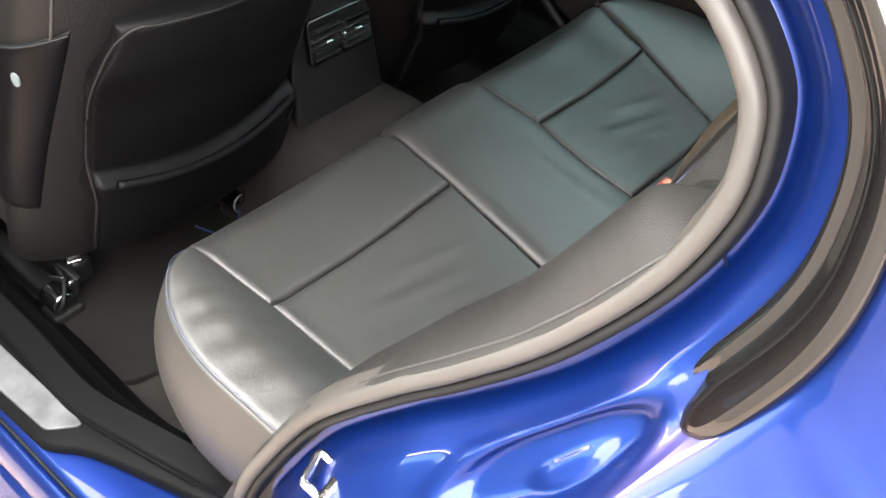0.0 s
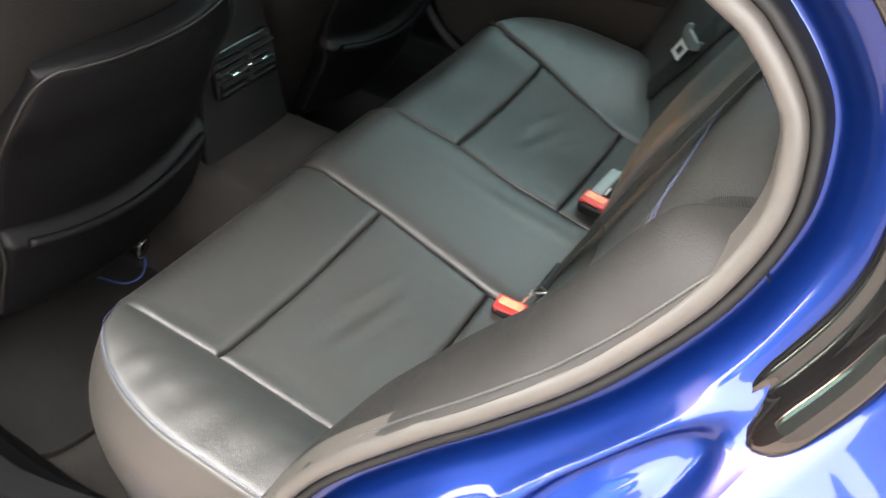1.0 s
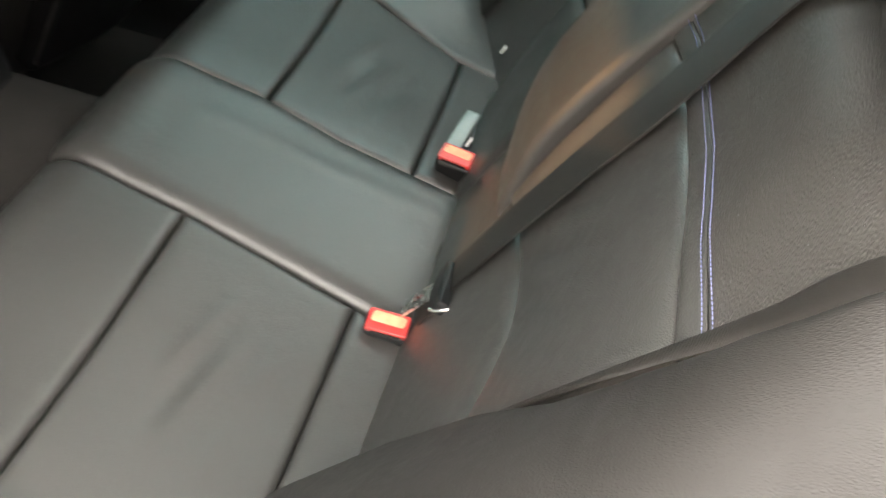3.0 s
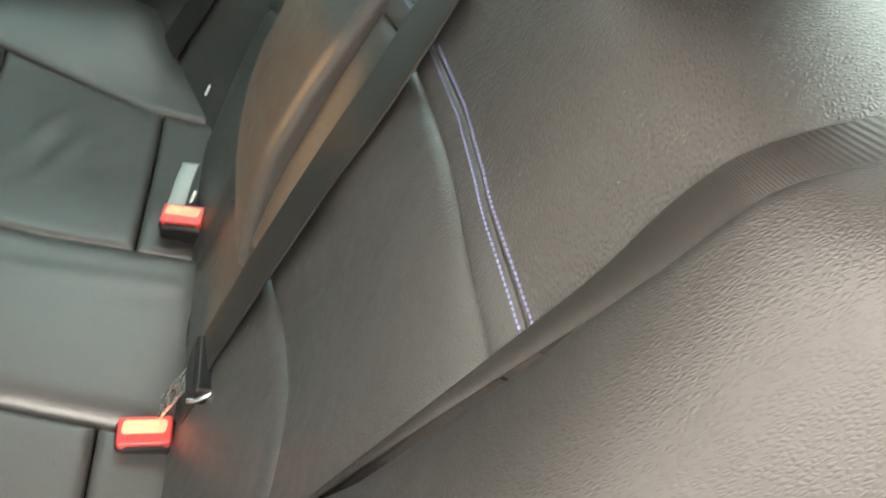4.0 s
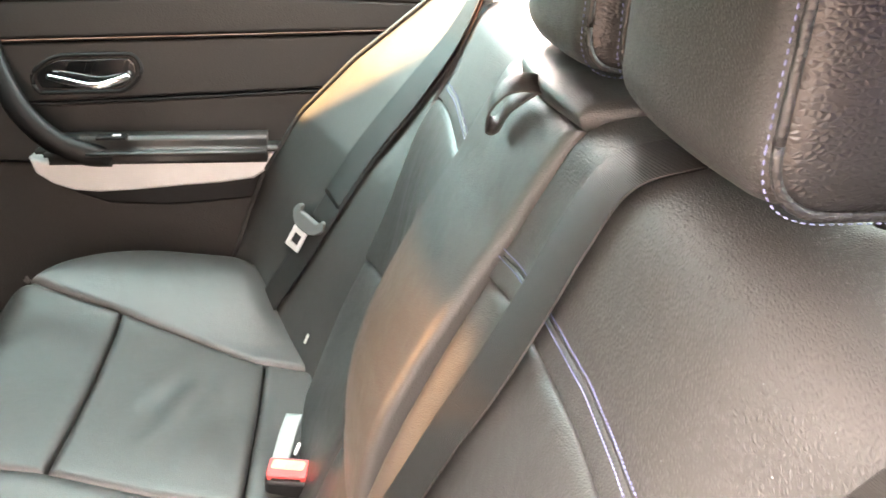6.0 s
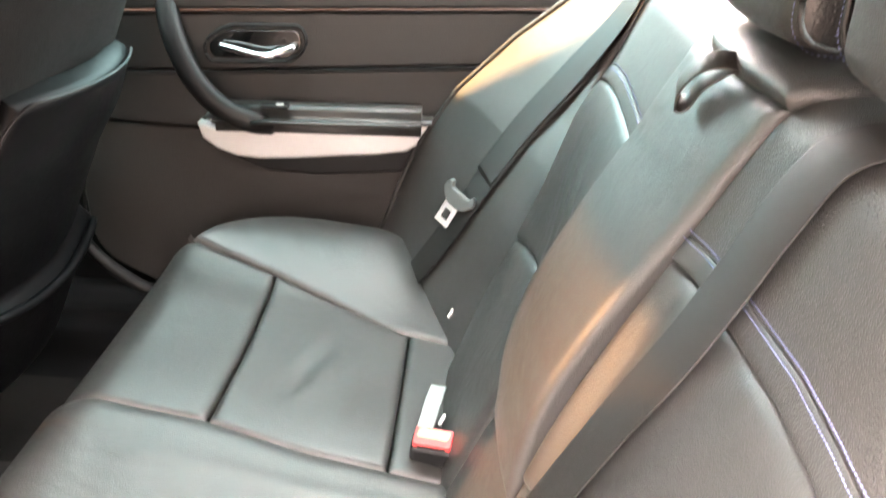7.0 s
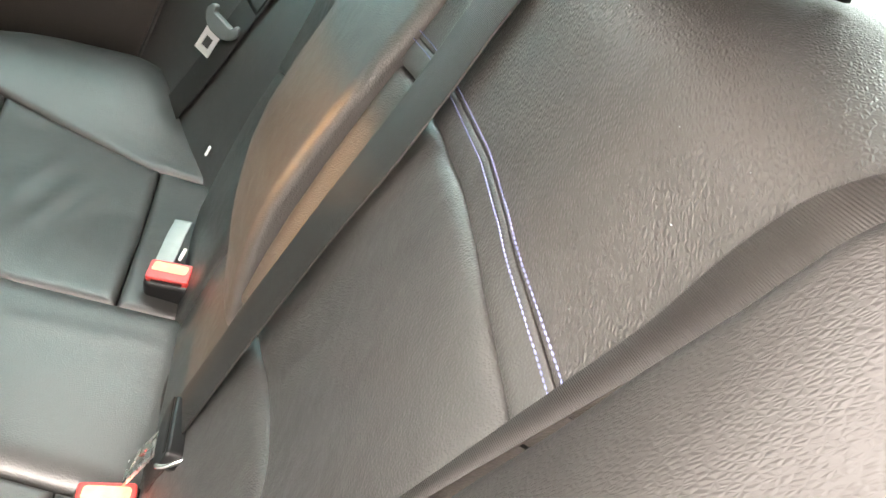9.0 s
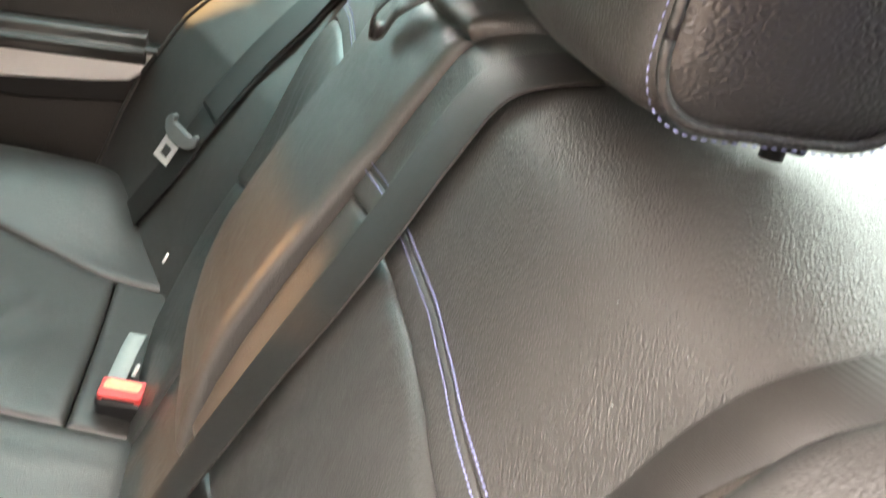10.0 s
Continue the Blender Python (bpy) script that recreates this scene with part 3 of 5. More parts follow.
# ---- headrests ----
def headrest(y0, y1, x, label):
    """y0 to y1 across; x: its front; it stands just over the backrest's rim."""
    owner = thing("headrest", (x + 0.05, (y0 + y1) / 2, 1.10), label, "headrest", "rear headrests")
    wide, deep, tall = y1 - y0 - 0.006, 0.116, 0.175
    m = Matrix.Translation(Vector((x + deep / 2, (y0 + y1) / 2, 1.109 + tall / 2)))
    bm = bmesh.new()
    bmesh.ops.create_cube(bm, size=1)
    bmesh.ops.scale(bm, vec=(deep, wide, tall), verts=bm.verts)
    bmesh.ops.bevel(bm, geom=bm.edges[:], offset=0.026, segments=6, affect="EDGES", profile=0.55)
    bmesh.ops.subdivide_edges(bm, edges=[e for e in bm.edges if e.calc_length() > 0.05], cuts=6, use_grid_fill=True)
    for v in bm.verts:
        v.co.x += -0.010 * math.cos(v.co.y * math.pi / wide) * (v.co.x < 0)
    bmesh.ops.transform(bm, matrix=m, verts=bm.verts)
    part("cushion", bm, GRAINED, owner)
    for sgn in (-1, 1):
        outline = rounded([(-0.056, -0.0855), (0.056, -0.0815), (0.056, 0.084), (-0.054, 0.084)], 0.032, 8)
        at = m @ pose(0, sgn * (wide / 2 + 0.001), 0, 90 if sgn < 0 else -90, 0, 0)
        bm = bmesh.new()
        ring, n = [], 9
        c = bm.verts.new((0, 0, 0.006))
        for k in range(1, n + 1):
            r = k / n
            ring.append([bm.verts.new((px * r, py * r, 0.008 * math.sqrt(max(0, 1 - r ** 3)) - 0.002)) for px, py in outline])
        q = len(outline)
        for i in range(q):
            bm.faces.new((c, ring[0][i], ring[0][(i + 1) % q]))
            for k in range(n - 1):
                bm.faces.new((ring[k][i], ring[k + 1][i], ring[k + 1][(i + 1) % q], ring[k][(i + 1) % q]))
        bmesh.ops.transform(bm, matrix=at, verts=bm.verts)
        part("gusset", bm, COARSE, owner, "coarse grained side gusset")
        rim = [at @ Vector((px, py, 0.001)) for px, py in outline]
        tube("piping", rim + [rim[0]], 0.0026, COARSE, owner, steps=90, sides=8)
        stitch_row("stitching", [at @ Vector((px * 1.075, py * 1.05, -0.001)) for px, py in outline + outline[:1]], owner, 130)
    for off in (0.026, y1 - y0 - 0.026):
        tube("post", [(x + 0.074, y0 + off, 1.107), (x + 0.074, y0 + off, 1.135)], 0.006, CHROME, owner, steps=6)
        tube("collar", [(x + 0.076, y0 + off, 1.098), (x + 0.076, y0 + off, 1.107)], 0.0055, RUBBER, owner, steps=6)
        solid("guide_sleeve", (0.030, 0.022, 0.006), PLASTIC, owner, pose(x + 0.070, y0 + off, 1.1075, 0, 6, 0), 0.0025)
        solid("release_catch", (0.013, 0.016, 0.006), FINISHER, owner, pose(x + 0.047, y0 + off - 0.004, 1.1085, 0, 20, 0), 0.0025)
    return owner


headrest(-0.355, -0.135, 0.212, "black leather headrest with coarse sides and blue stitching")
headrest(-0.085, 0.125, 0.204, "black leather middle headrest with blue stitching")


# ---- belts and buckles ----
belt = thing("middle_seat_belt", back(-0.12, 0.02), "black woven belt across the backrest with a latched end fitting", "seat belt")
MID = [(-0.146, 0.088, 0.011), (-0.152, 0.13, 0.0115), (-0.164, 0.20, 0.013), (-0.177, 0.27, 0.0135), (-0.188, 0.33, 0.0135), (-0.201, 0.394, 0.0125), (-0.205, 0.45, 0.011), (-0.205, 0.50, 0.0095), (-0.208, 0.545, 0.004), (-0.212, 0.572, -0.022), (-0.212, 0.592, -0.060), (-0.211, 0.606, -0.094)]
ribbon("strap", [back(*p) for p in MID], [back(1, -0.2, 0.10) - back(0, 0)] * 6 + [back(1, -0.1, 0.12) - back(0, 0)] * 3 + [back(1, 0.05, 0.05) - back(0, 0)] * 3, 0.047, 0.0014, WEB, belt, steps=90)
# its tongue: local x towards the near door, y up along the backrest, z forward
fit_at = Matrix((Vector((0, -1, 0)), UP, OUT)).transposed().to_4x4()
fit_at.translation = back(-0.158, 0.084, 0.005)
ribbon("strap_end", [back(-0.158, 0.075, 0.006), back(-0.150, 0.045, 0.008), back(-0.140, 0.01, 0.004), back(-0.132, -0.03, -0.01)], [back(1, -0.2, 0.1) - back(0, 0)] * 4, 0.040, 0.0014, WEB, belt, steps=24)
slab("end_fitting", rounded([(-0.036, -0.006), (-0.030, 0.013), (0.036, 0.016), (0.038, 0.002), (0.022, -0.018), (-0.018, -0.020)], 0.006), 0.013, PLASTIC, belt, fit_at, 0.003)
slab("slot", rounded([(-0.030, 0.004), (0.030, 0.007), (0.030, 0.011), (-0.030, 0.009)], 0.001), 0.001, RUBBER, belt, fit_at @ pose(0, 0, 0.0126), 0)
tube("steel_bar", [fit_at @ Vector(p) for p in ((0.033, -0.004, 0.013), (0.037, 0.006, 0.006), (0.035, 0.022, -0.008))], 0.0024, CHROME, belt, "bright steel edge bar", steps=16)
bm = bmesh.new()
o = [(-0.012, -0.014), (0.013, -0.014), (0.000, -0.086), (-0.024, -0.082)]
inn = [(-0.009, -0.045), (0.002, -0.047), (-0.005, -0.075), (-0.016, -0.073)]
for z in (0.003, 0.0055):
    for x, y in o + inn:
        bm.verts.new((x, y, z))
bm.verts.ensure_lookup_table()
vv = bm.verts
for i in range(4):
    j = (i + 1) % 4
    bm.faces.new((vv[i], vv[j], vv[4 + j], vv[4 + i]))
    bm.faces.new((vv[8 + i], vv[8 + j], vv[12 + j], vv[12 + i]))
    bm.faces.new((vv[i], vv[j], vv[8 + j], vv[8 + i]))
    bm.faces.new((vv[4 + i], vv[4 + j], vv[12 + j], vv[12 + i]))
bmesh.ops.transform(bm, matrix=fit_at @ pose(-0.012, 0, 0.002, -5, 0, 0), verts=bm.verts)
part("latch_plate", bm, STEEL, belt, "slotted steel latch plate", smooth=False)


def lap_belt(sgn, label, tongue):
    ob = thing("seat_belt", back(sgn * 0.55, -0.08, 0.06), label, "seat belt", "outer seat belts")
    if sgn > 0:
        spots = [(-0.06, 0.572), (-0.03, 0.565), (0.02, 0.553), (0.10, 0.535), (0.20, 0.525), (0.30, 0.517), (0.40, 0.503), (0.50, 0.491), (0.60, 0.475)]
        wide = [bolster(1, a + 0.03, s) - bolster(1, a - 0.03, s) for s, a in spots]
        ribbon("lap_strap", [bolster(1, a, s, 0.006) for s, a in spots], wide, 0.047, 0.0014, WEB, ob, steps=60)
        ribbon("shoulder_strap", [bolster(1, a + 0.002, s, 0.0085) for s, a in spots[4:]], wide[4:], 0.046, 0.0014, WEB, ob, steps=50)
    else:
        spots = [(0.18, 0.002), (0.26, 0.003), (0.35, 0.0045), (0.42, 0.0065), (0.48, 0.0105), (0.52, 0.0145), (0.55, 0.0225), (0.575, 0.0250), (0.60, 0.0262), (0.63, 0.027)]
        run = [back(w / 2 + 0.0165 - 0.0125 * ease((s - 0.51) / 0.06) - blend(GAP, s), s, back_bulge(blend(GAP, s) - 0.012 - w / 2, s) + 0.0022) for s, w in spots]
        wides = [back(1.0, 0.0, 0.20) - back(0, 0)] * len(run)
        ribbon("strap", run, wides, [w for s, w in spots], 0.0016, WEB, ob, steps=90)
    if tongue:
        w, d = Vector((0.74, -0.52, -0.43)).normalized(), Vector((0.371, 0, 0.928))
        d = (d - w * d.dot(w)).normalized()
        m = Matrix((w, d, w.cross(d))).transposed().to_4x4()
        m.translation = bolster(1, 0.532, 0.140, 0.020)
        slab("tongue_grip", rounded([(-0.036, 0.020), (-0.030, 0.034), (-0.022, 0.034), (-0.020, 0.024), (0.020, 0.024), (0.022, 0.034), (0.030, 0.034), (0.036, 0.020), (0.026, 0.004), (0.012, -0.004), (-0.012, -0.004), (-0.026, 0.004)], 0.006, 3), 0.012, TONGUE, ob, m @ pose(0, 0, -0.004) @ Matrix.Scale(0.86, 4), 0.003)
        bm = bmesh.new()
        o = [(-0.011, 0.0), (0.011, 0.0), (0.011, -0.036), (-0.011, -0.036)]
        inn = [(-0.0055, -0.012), (0.0055, -0.012), (0.0055, -0.028), (-0.0055, -0.028)]
        for z in (-0.0012, 0.0012):
            for x, y in o + inn:
                bm.verts.new((x, y, z))
        bm.verts.ensure_lookup_table()
        vv = bm.verts
        for i in range(4):
            j = (i + 1) % 4
            bm.faces.new((vv[i], vv[j], vv[4 + j], vv[4 + i]))
            bm.faces.new((vv[8 + i], vv[8 + j], vv[12 + j], vv[12 + i]))
            bm.faces.new((vv[i], vv[j], vv[8 + j], vv[8 + i]))
            bm.faces.new((vv[4 + i], vv[4 + j], vv[12 + j], vv[12 + i]))
        bmesh.ops.transform(bm, matrix=m @ pose(-0.002, 0.002, 0.004, 6, 0, 0) @ Matrix.Scale(1.15, 4), verts=bm.verts)
        part("latch_plate", bm, SILVER, ob, "slotted steel latch plate", smooth=False)
    return ob


lap_belt(1, "black belt with a grey tongue hanging over the far bolster", True)
lap_belt(-1, "black woven belt tucked into the gap beside the bolster", False)


def buckle(at, turn, label):
    ob = thing("belt_buckle", at, label, "belt buckle", "rear belt buckles")
    m = Matrix.Translation(at) @ turn
    solid("housing", (0.054, 0.034, 0.062), PLASTIC, ob, m @ pose(0, 0, -0.033), 0.008, 4)
    slab("release_button", rounded([(-0.0235, -0.0135), (0.0235, -0.0135), (0.0235, 0.0135), (-0.0235, 0.0135)], 0.004), 0.008, RED, ob, m @ pose(0, 0, -0.003), 0.002, "red release button")
    # Bright light on the button's top, painted as a paler patch.
    slab("lit_patch", rounded([(-0.020, -0.006), (0.018, -0.007), (0.020, 0.006), (-0.018, 0.007)], 0.004), 0.0005, LITRED, ob, m @ pose(0, 0.003, 0.0054), 0, "pale patch painted for bright light on the button")
    slab("button_inset", rounded([(-0.017, -0.006), (0.017, -0.006), (0.017, 0.006), (-0.017, 0.006)], 0.002), 0.0008, RED, ob, m @ pose(0, 0.003, 0.0046), 0)
    solid("slot", (0.034, 0.004, 0.002), RUBBER, ob, m @ pose(0, -0.0145, 0.0), 0.0004)
    return ob


buckle(Vector((-0.023, 0.150, 0.586)), pose(0, 0, 0, 14, 0, -8), "black buckle with a red button in the far seat")
buckle(Vector((-0.030, -0.154, 0.570)), pose(0, 0, 0, 16, 0, 2), "black buckle with a pale-topped red button beside the middle seat")
stub = thing("child_seat_strap", (-0.03, 0.22, 0.55), "pale grey strap tab lying behind the far buckle", "strap")
ribbon("tab", [(-0.038, 0.175, 0.566), (-0.033, 0.20, 0.574), (-0.028, 0.23, 0.582), (-0.022, 0.258, 0.588)], [(1, -0.15, 0.1)] * 4, 0.021, 0.003, GREYSTRAP, stub, steps=20)
for y in (0.192, 0.457):
    tag = slab("anchor_tag", rounded([(-0.004, -0.008), (0.004, -0.008), (0.004, 0.008), (-0.004, 0.008)], 0.003), 0.003, WHITE, None, Matrix.Translation(back(y, 0.006, 0.016)) @ pose(0, 0, 0, 0, -68, 0) @ pose(0, 0, 0, 0, 0, 90), 0.001)
    tagged(tag, "small white anchor tag at the foot of the backrest", "label", "anchor tags")


# ---- far door ----
door = thing("far_door", (-0.3, 0.69, 0.36), "closed far rear door with dark skin and a silver strip", "car door")


def wall_xz(name, outline, y, depth, mat, parent, bevel=0.004, label=""):
    """An outline in (x, z) standing at y, growing towards the cabin by depth."""
    at = Matrix(((1, 0, 0, 0), (0, 0, -1, y), (0, 1, 0, 0), (0, 0, 0, 1)))
    return slab(name, outline, depth, mat, parent, at, bevel, label)


wall_xz("upper_skin", [(-0.72, 0.962), (-0.60, 0.957), (0.20, 1.006), (0.20, 1.046), (-0.12, 1.045), (-0.72, 1.01)], 0.715, 0.030, DOORSKIN, door, 0.008)
wall_xz("middle_skin", [(-0.72, 0.855), (-0.42, 0.871), (0.10, 0.912), (0.2, 0.92), (0.2, 1.001), (-0.6, 0.952), (-0.72, 0.956)], 0.722, 0.030, DOORSKIN, door, 0.006)
wall_xz("armrest_skin", [(-0.72, 0.775), (-0.45, 0.770), (0.10, 0.80), (0.2, 0.80), (0.2, 0.915), (0.10, 0.907), (-0.42, 0.866), (-0.72, 0.850)], 0.728, 0.030, DOORSKIN, door, 0.006)
wall_xz("lower_skin", rounded([(-0.665, 0.52), (-0.5, 0.44), (0.05, 0.44), (0.1, 0.62), (0.1, 0.795), (-0.45, 0.766), (-0.68, 0.77)], 0.06), 0.730, 0.025, DOORLOW, door, 0.006)
wall_xz("inner_frame", [(-1.0, 0.34), (0.16, 0.34), (0.2, 0.80), (0.2, 1.03), (-1.0, 1.0)], 0.745, 0.010, SILLBLACK, door, 0)
TRIM_TOP = [(-0.452, 0.787), (-0.43, 0.782), (-0.39, 0.779), (-0.33, 0.782), (-0.219, 0.790), (-0.12, 0.799), (-0.04, 0.811)]
TRIM_LOW = [(-0.07, 0.785), (-0.106, 0.759), (-0.16, 0.750), (-0.219, 0.744), (-0.29, 0.736), (-0.352, 0.731), (-0.39, 0.734), (-0.42, 0.744), (-0.445, 0.762)]
wall_xz("silver_strip", TRIM_TOP + TRIM_LOW, 0.70, 0.030, SILVER, door, 0.006, "brushed silver trim strip")
wall_xz("strip_shadow_rail", [(-0.43, 0.752), (-0.39, 0.735), (-0.352, 0.731), (-0.219, 0.744), (-0.09, 0.765), (0.0, 0.78), (0.0, 0.735), (-0.12, 0.716), (-0.25, 0.702), (-0.34, 0.704), (-0.39, 0.72)], 0.712, 0.022, PLASTIC, door, 0.006)
bm = bmesh.new()
bmesh.ops.create_cube(bm, size=1)
bmesh.ops.scale(bm, vec=(0.37, 0.074, 0.042), verts=bm.verts)
bmesh.ops.bevel(bm, geom=bm.edges[:], offset=0.018, segments=6, affect="EDGES")
bmesh.ops.transform(bm, matrix=pose(-0.25, 0.674, 0.808, 0, -2, 0), verts=bm.verts)
part("armrest", bm, LEATHER, door, "leather topped armrest")
tube("pull_handle", [(-0.497, 0.70, 0.985), (-0.48, 0.672, 0.93), (-0.448, 0.655, 0.868), (-0.405, 0.648, 0.825), (-0.36, 0.65, 0.803), (-0.325, 0.668, 0.795)], 0.019, PLASTIC, door, steps=40, sides=14, flat=0.75, up=(0, 1, 0))
cup = wall_xz("handle_cup", rounded([(-0.425, 0.893), (-0.30, 0.899), (-0.278, 0.922), (-0.285, 0.944), (-0.40, 0.938), (-0.43, 0.915)], 0.02), 0.694, 0.006, GLOSSY, door, 0.002, "recessed gloss cup")
rim = rounded([(-0.432, 0.886), (-0.296, 0.893), (-0.270, 0.922), (-0.279, 0.951), (-0.40, 0.945), (-0.438, 0.915)], 0.025)
tube("rim", [(x, 0.690, z) for x, z in rim + rim[:1]], 0.0035, PLASTIC, cup, steps=60, sides=8)
tube("release_lever", [(-0.408, 0.680, 0.915), (-0.385, 0.672, 0.912), (-0.34, 0.668, 0.905), (-0.31, 0.672, 0.912), (-0.290, 0.682, 0.919)], 0.006, CHROME, cup, "chrome release lever", steps=30, sides=12, flat=1.0)
sw = solid("window_switch", (0.045, 0.02, 0.006), PLASTIC, door, pose(-0.318, 0.655, 0.829, 0, -2, 0), 0.002)
solid("switch_key", (0.012, 0.006, 0.005), SILVER, sw, pose(-0.309, 0.652, 0.832, 0, -2, 0), 0.001)
tube("seam_line", [(-0.70, 0.6905, 0.853), (-0.42, 0.6905, 0.869), (0.10, 0.6905, 0.910)], 0.0016, RUBBER, door, steps=12, sides=6)
tube("window_seal", [(-0.72, 0.69, 1.014), (-0.12, 0.69, 1.048), (0.2, 0.69, 1.051)], 0.008, RUBBER, door, steps=12, sides=8)
win = [(-0.80, 1.0), (-0.12, 1.04), (0.17, 1.045), (0.26, 1.13), (0.12, 1.28), (-0.2, 1.325), (-0.86, 1.335)]
win = [Vector((x, 0.70 - 0.17 * (z - 1.03) / 0.29, z)) for x, z in win]
mesh_ob("window_glass", win + [p + Vector((0, -0.004, 0)) for p in win], [tuple(range(7)), tuple(range(13, 6, -1))] + [(i, (i + 1) % 7, 7 + (i + 1) % 7, 7 + i) for i in range(7)], GLASS, door, smooth=False)
tube("door_seal", [(-0.70, 0.66, 0.70), (-0.672, 0.66, 0.58), (-0.60, 0.66, 0.50), (-0.50, 0.66, 0.465), (-0.2, 0.66, 0.455)], 0.012, RUBBER, door, steps=40)

FAR_FRAME = [(-0.13, 0.70, 0.50), (-0.10, 0.70, 0.60), (-0.085, 0.692, 0.70), (-0.03, 0.672, 0.80), (0.035, 0.65, 0.89), (0.12, 0.625, 0.98), (0.2, 0.59, 1.06), (0.25, 0.56, 1.13)]
tagged(tube("far_frame_seal", FAR_FRAME, 0.013, RUBBER, None, steps=50, sides=10), "black rubber seal round the far door frame", "seal", kind="structure")

# ---- front seats ----
def front_seat(sgn, label):
    """Seen from behind: leather body, hard shell with a pocket lip, a gloss panel on the outer side."""
    cy = sgn * 0.355
    ob = thing("front_seat", (-0.80, cy, 0.32), label, "car seat", "front seats")

    def plane_x(z):
        return -0.615 + 0.42 * (z - 0.67)

    def f(u, w):
        z = 0.44 + 0.60 * w + 0.07 * w * math.exp(-((u - 0.5) / 0.22) ** 2)
        a = math.radians(-140 + 280 * u)
        half = 0.262 - 0.035 * max(0, w - 0.5)
        cx, sy = math.cos(a), math.sin(a)
        return Vector((plane_x(z) - 0.095 + 0.10 * math.copysign(abs(cx) ** 0.95, cx), cy + half * math.copysign(abs(sy) ** 0.75, sy), z))
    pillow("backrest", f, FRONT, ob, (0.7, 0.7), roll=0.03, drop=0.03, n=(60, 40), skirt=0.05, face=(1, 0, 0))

    def shell(u, w):
        z = 0.50 + 0.445 * w
        a = -1 + 2 * u
        half = 0.192 - 0.03 * ease((w - 0.8) / 0.2)
        lip = 0.655 + 0.028 * a * a
        pocket = 0.016 * ease((lip - z) / 0.012) - 0.012 * ease((z - lip) / 0.01) * ease((0.9 - z) / 0.1)
        return Vector((plane_x(z) + 0.012 + 0.038 * (1 - a * a) + pocket, cy + half * a, z))
    pillow("back_shell", shell, HARD, ob, (0.4, 0.45), roll=0.014, drop=0.014, n=(36, 70), label="hard black back shell with a pocket lip", face=(1, 0, 0))
    edge = [shell(0.0, 0.05 + 0.9 * i / 10) for i in range(11)] + [shell(0.06 + 0.88 * i / 10, 1.0) for i in range(11)] + [shell(1.0, 0.95 - 0.9 * i / 10) for i in range(11)]
    tube("piping", edge, 0.0022, FRONT, ob, steps=120, sides=8)
    seam_run = [f(0.30 if sgn < 0 else 0.70, 0.55 + 0.43 * i / 8) + Vector((0.002, 0, 0)) for i in range(9)]
    tube("seam", seam_run, 0.0022, LEATHER, ob, steps=30, sides=6)
    lip = []
    for i in range(15):
        a = -0.86 + 1.72 * i / 14
        z = 0.650 + 0.028 * a * a
        lip.append(Vector((plane_x(z) + 0.030 + 0.038 * (1 - a * a), cy + 0.192 * a, z)))
    tube("pocket_lip", lip, 0.007, HARD, ob, steps=40, sides=10)

    def panel(u, w):
        q = 0.27 + 0.52 * w
        k = 0.10 + (0.18 + 0.055 * w) * u
        k = k if sgn < 0 else 1 - k
        p = f(k, q)
        d = f(k + 0.01, q) - f(k - 0.01, q)
        return p + Vector((d.y, -d.x, 0)).normalized() * 0.006
    p = pillow("side_panel", panel, HARD, ob, (0.16, 0.33), roll=0.02, drop=0.006, n=(16, 30), skirt=0.008, label="hard black side panel", face=(0.3, sgn, 0))
    tube("rim", [panel(0.02 + 0.96 * i / 12, 0.995) for i in range(13)], 0.0016, PLASTIC, p, steps=30, sides=6)
    c = panel(0.62, 0.84)
    slab("oval_badge", [(0.006 * math.cos(k * 0.4488), 0.010 * math.sin(k * 0.4488)) for k in range(14)], 0.003, TONGUE, p, Matrix.Translation(c) @ pose(0, 0, 0, 90, 0, 20 if sgn < 0 else 160), 0.001)
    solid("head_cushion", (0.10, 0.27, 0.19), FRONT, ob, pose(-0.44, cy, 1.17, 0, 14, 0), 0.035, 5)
    solid("seat_base", (0.50, 0.46, 0.16), LEATHER, ob, pose(-1.0, cy, 0.50), 0.05, 5)
    return ob


front_seat(-1, "black leather front seat with a hard back shell")
front_seat(1, "black leather front passenger seat with a hard back shell")


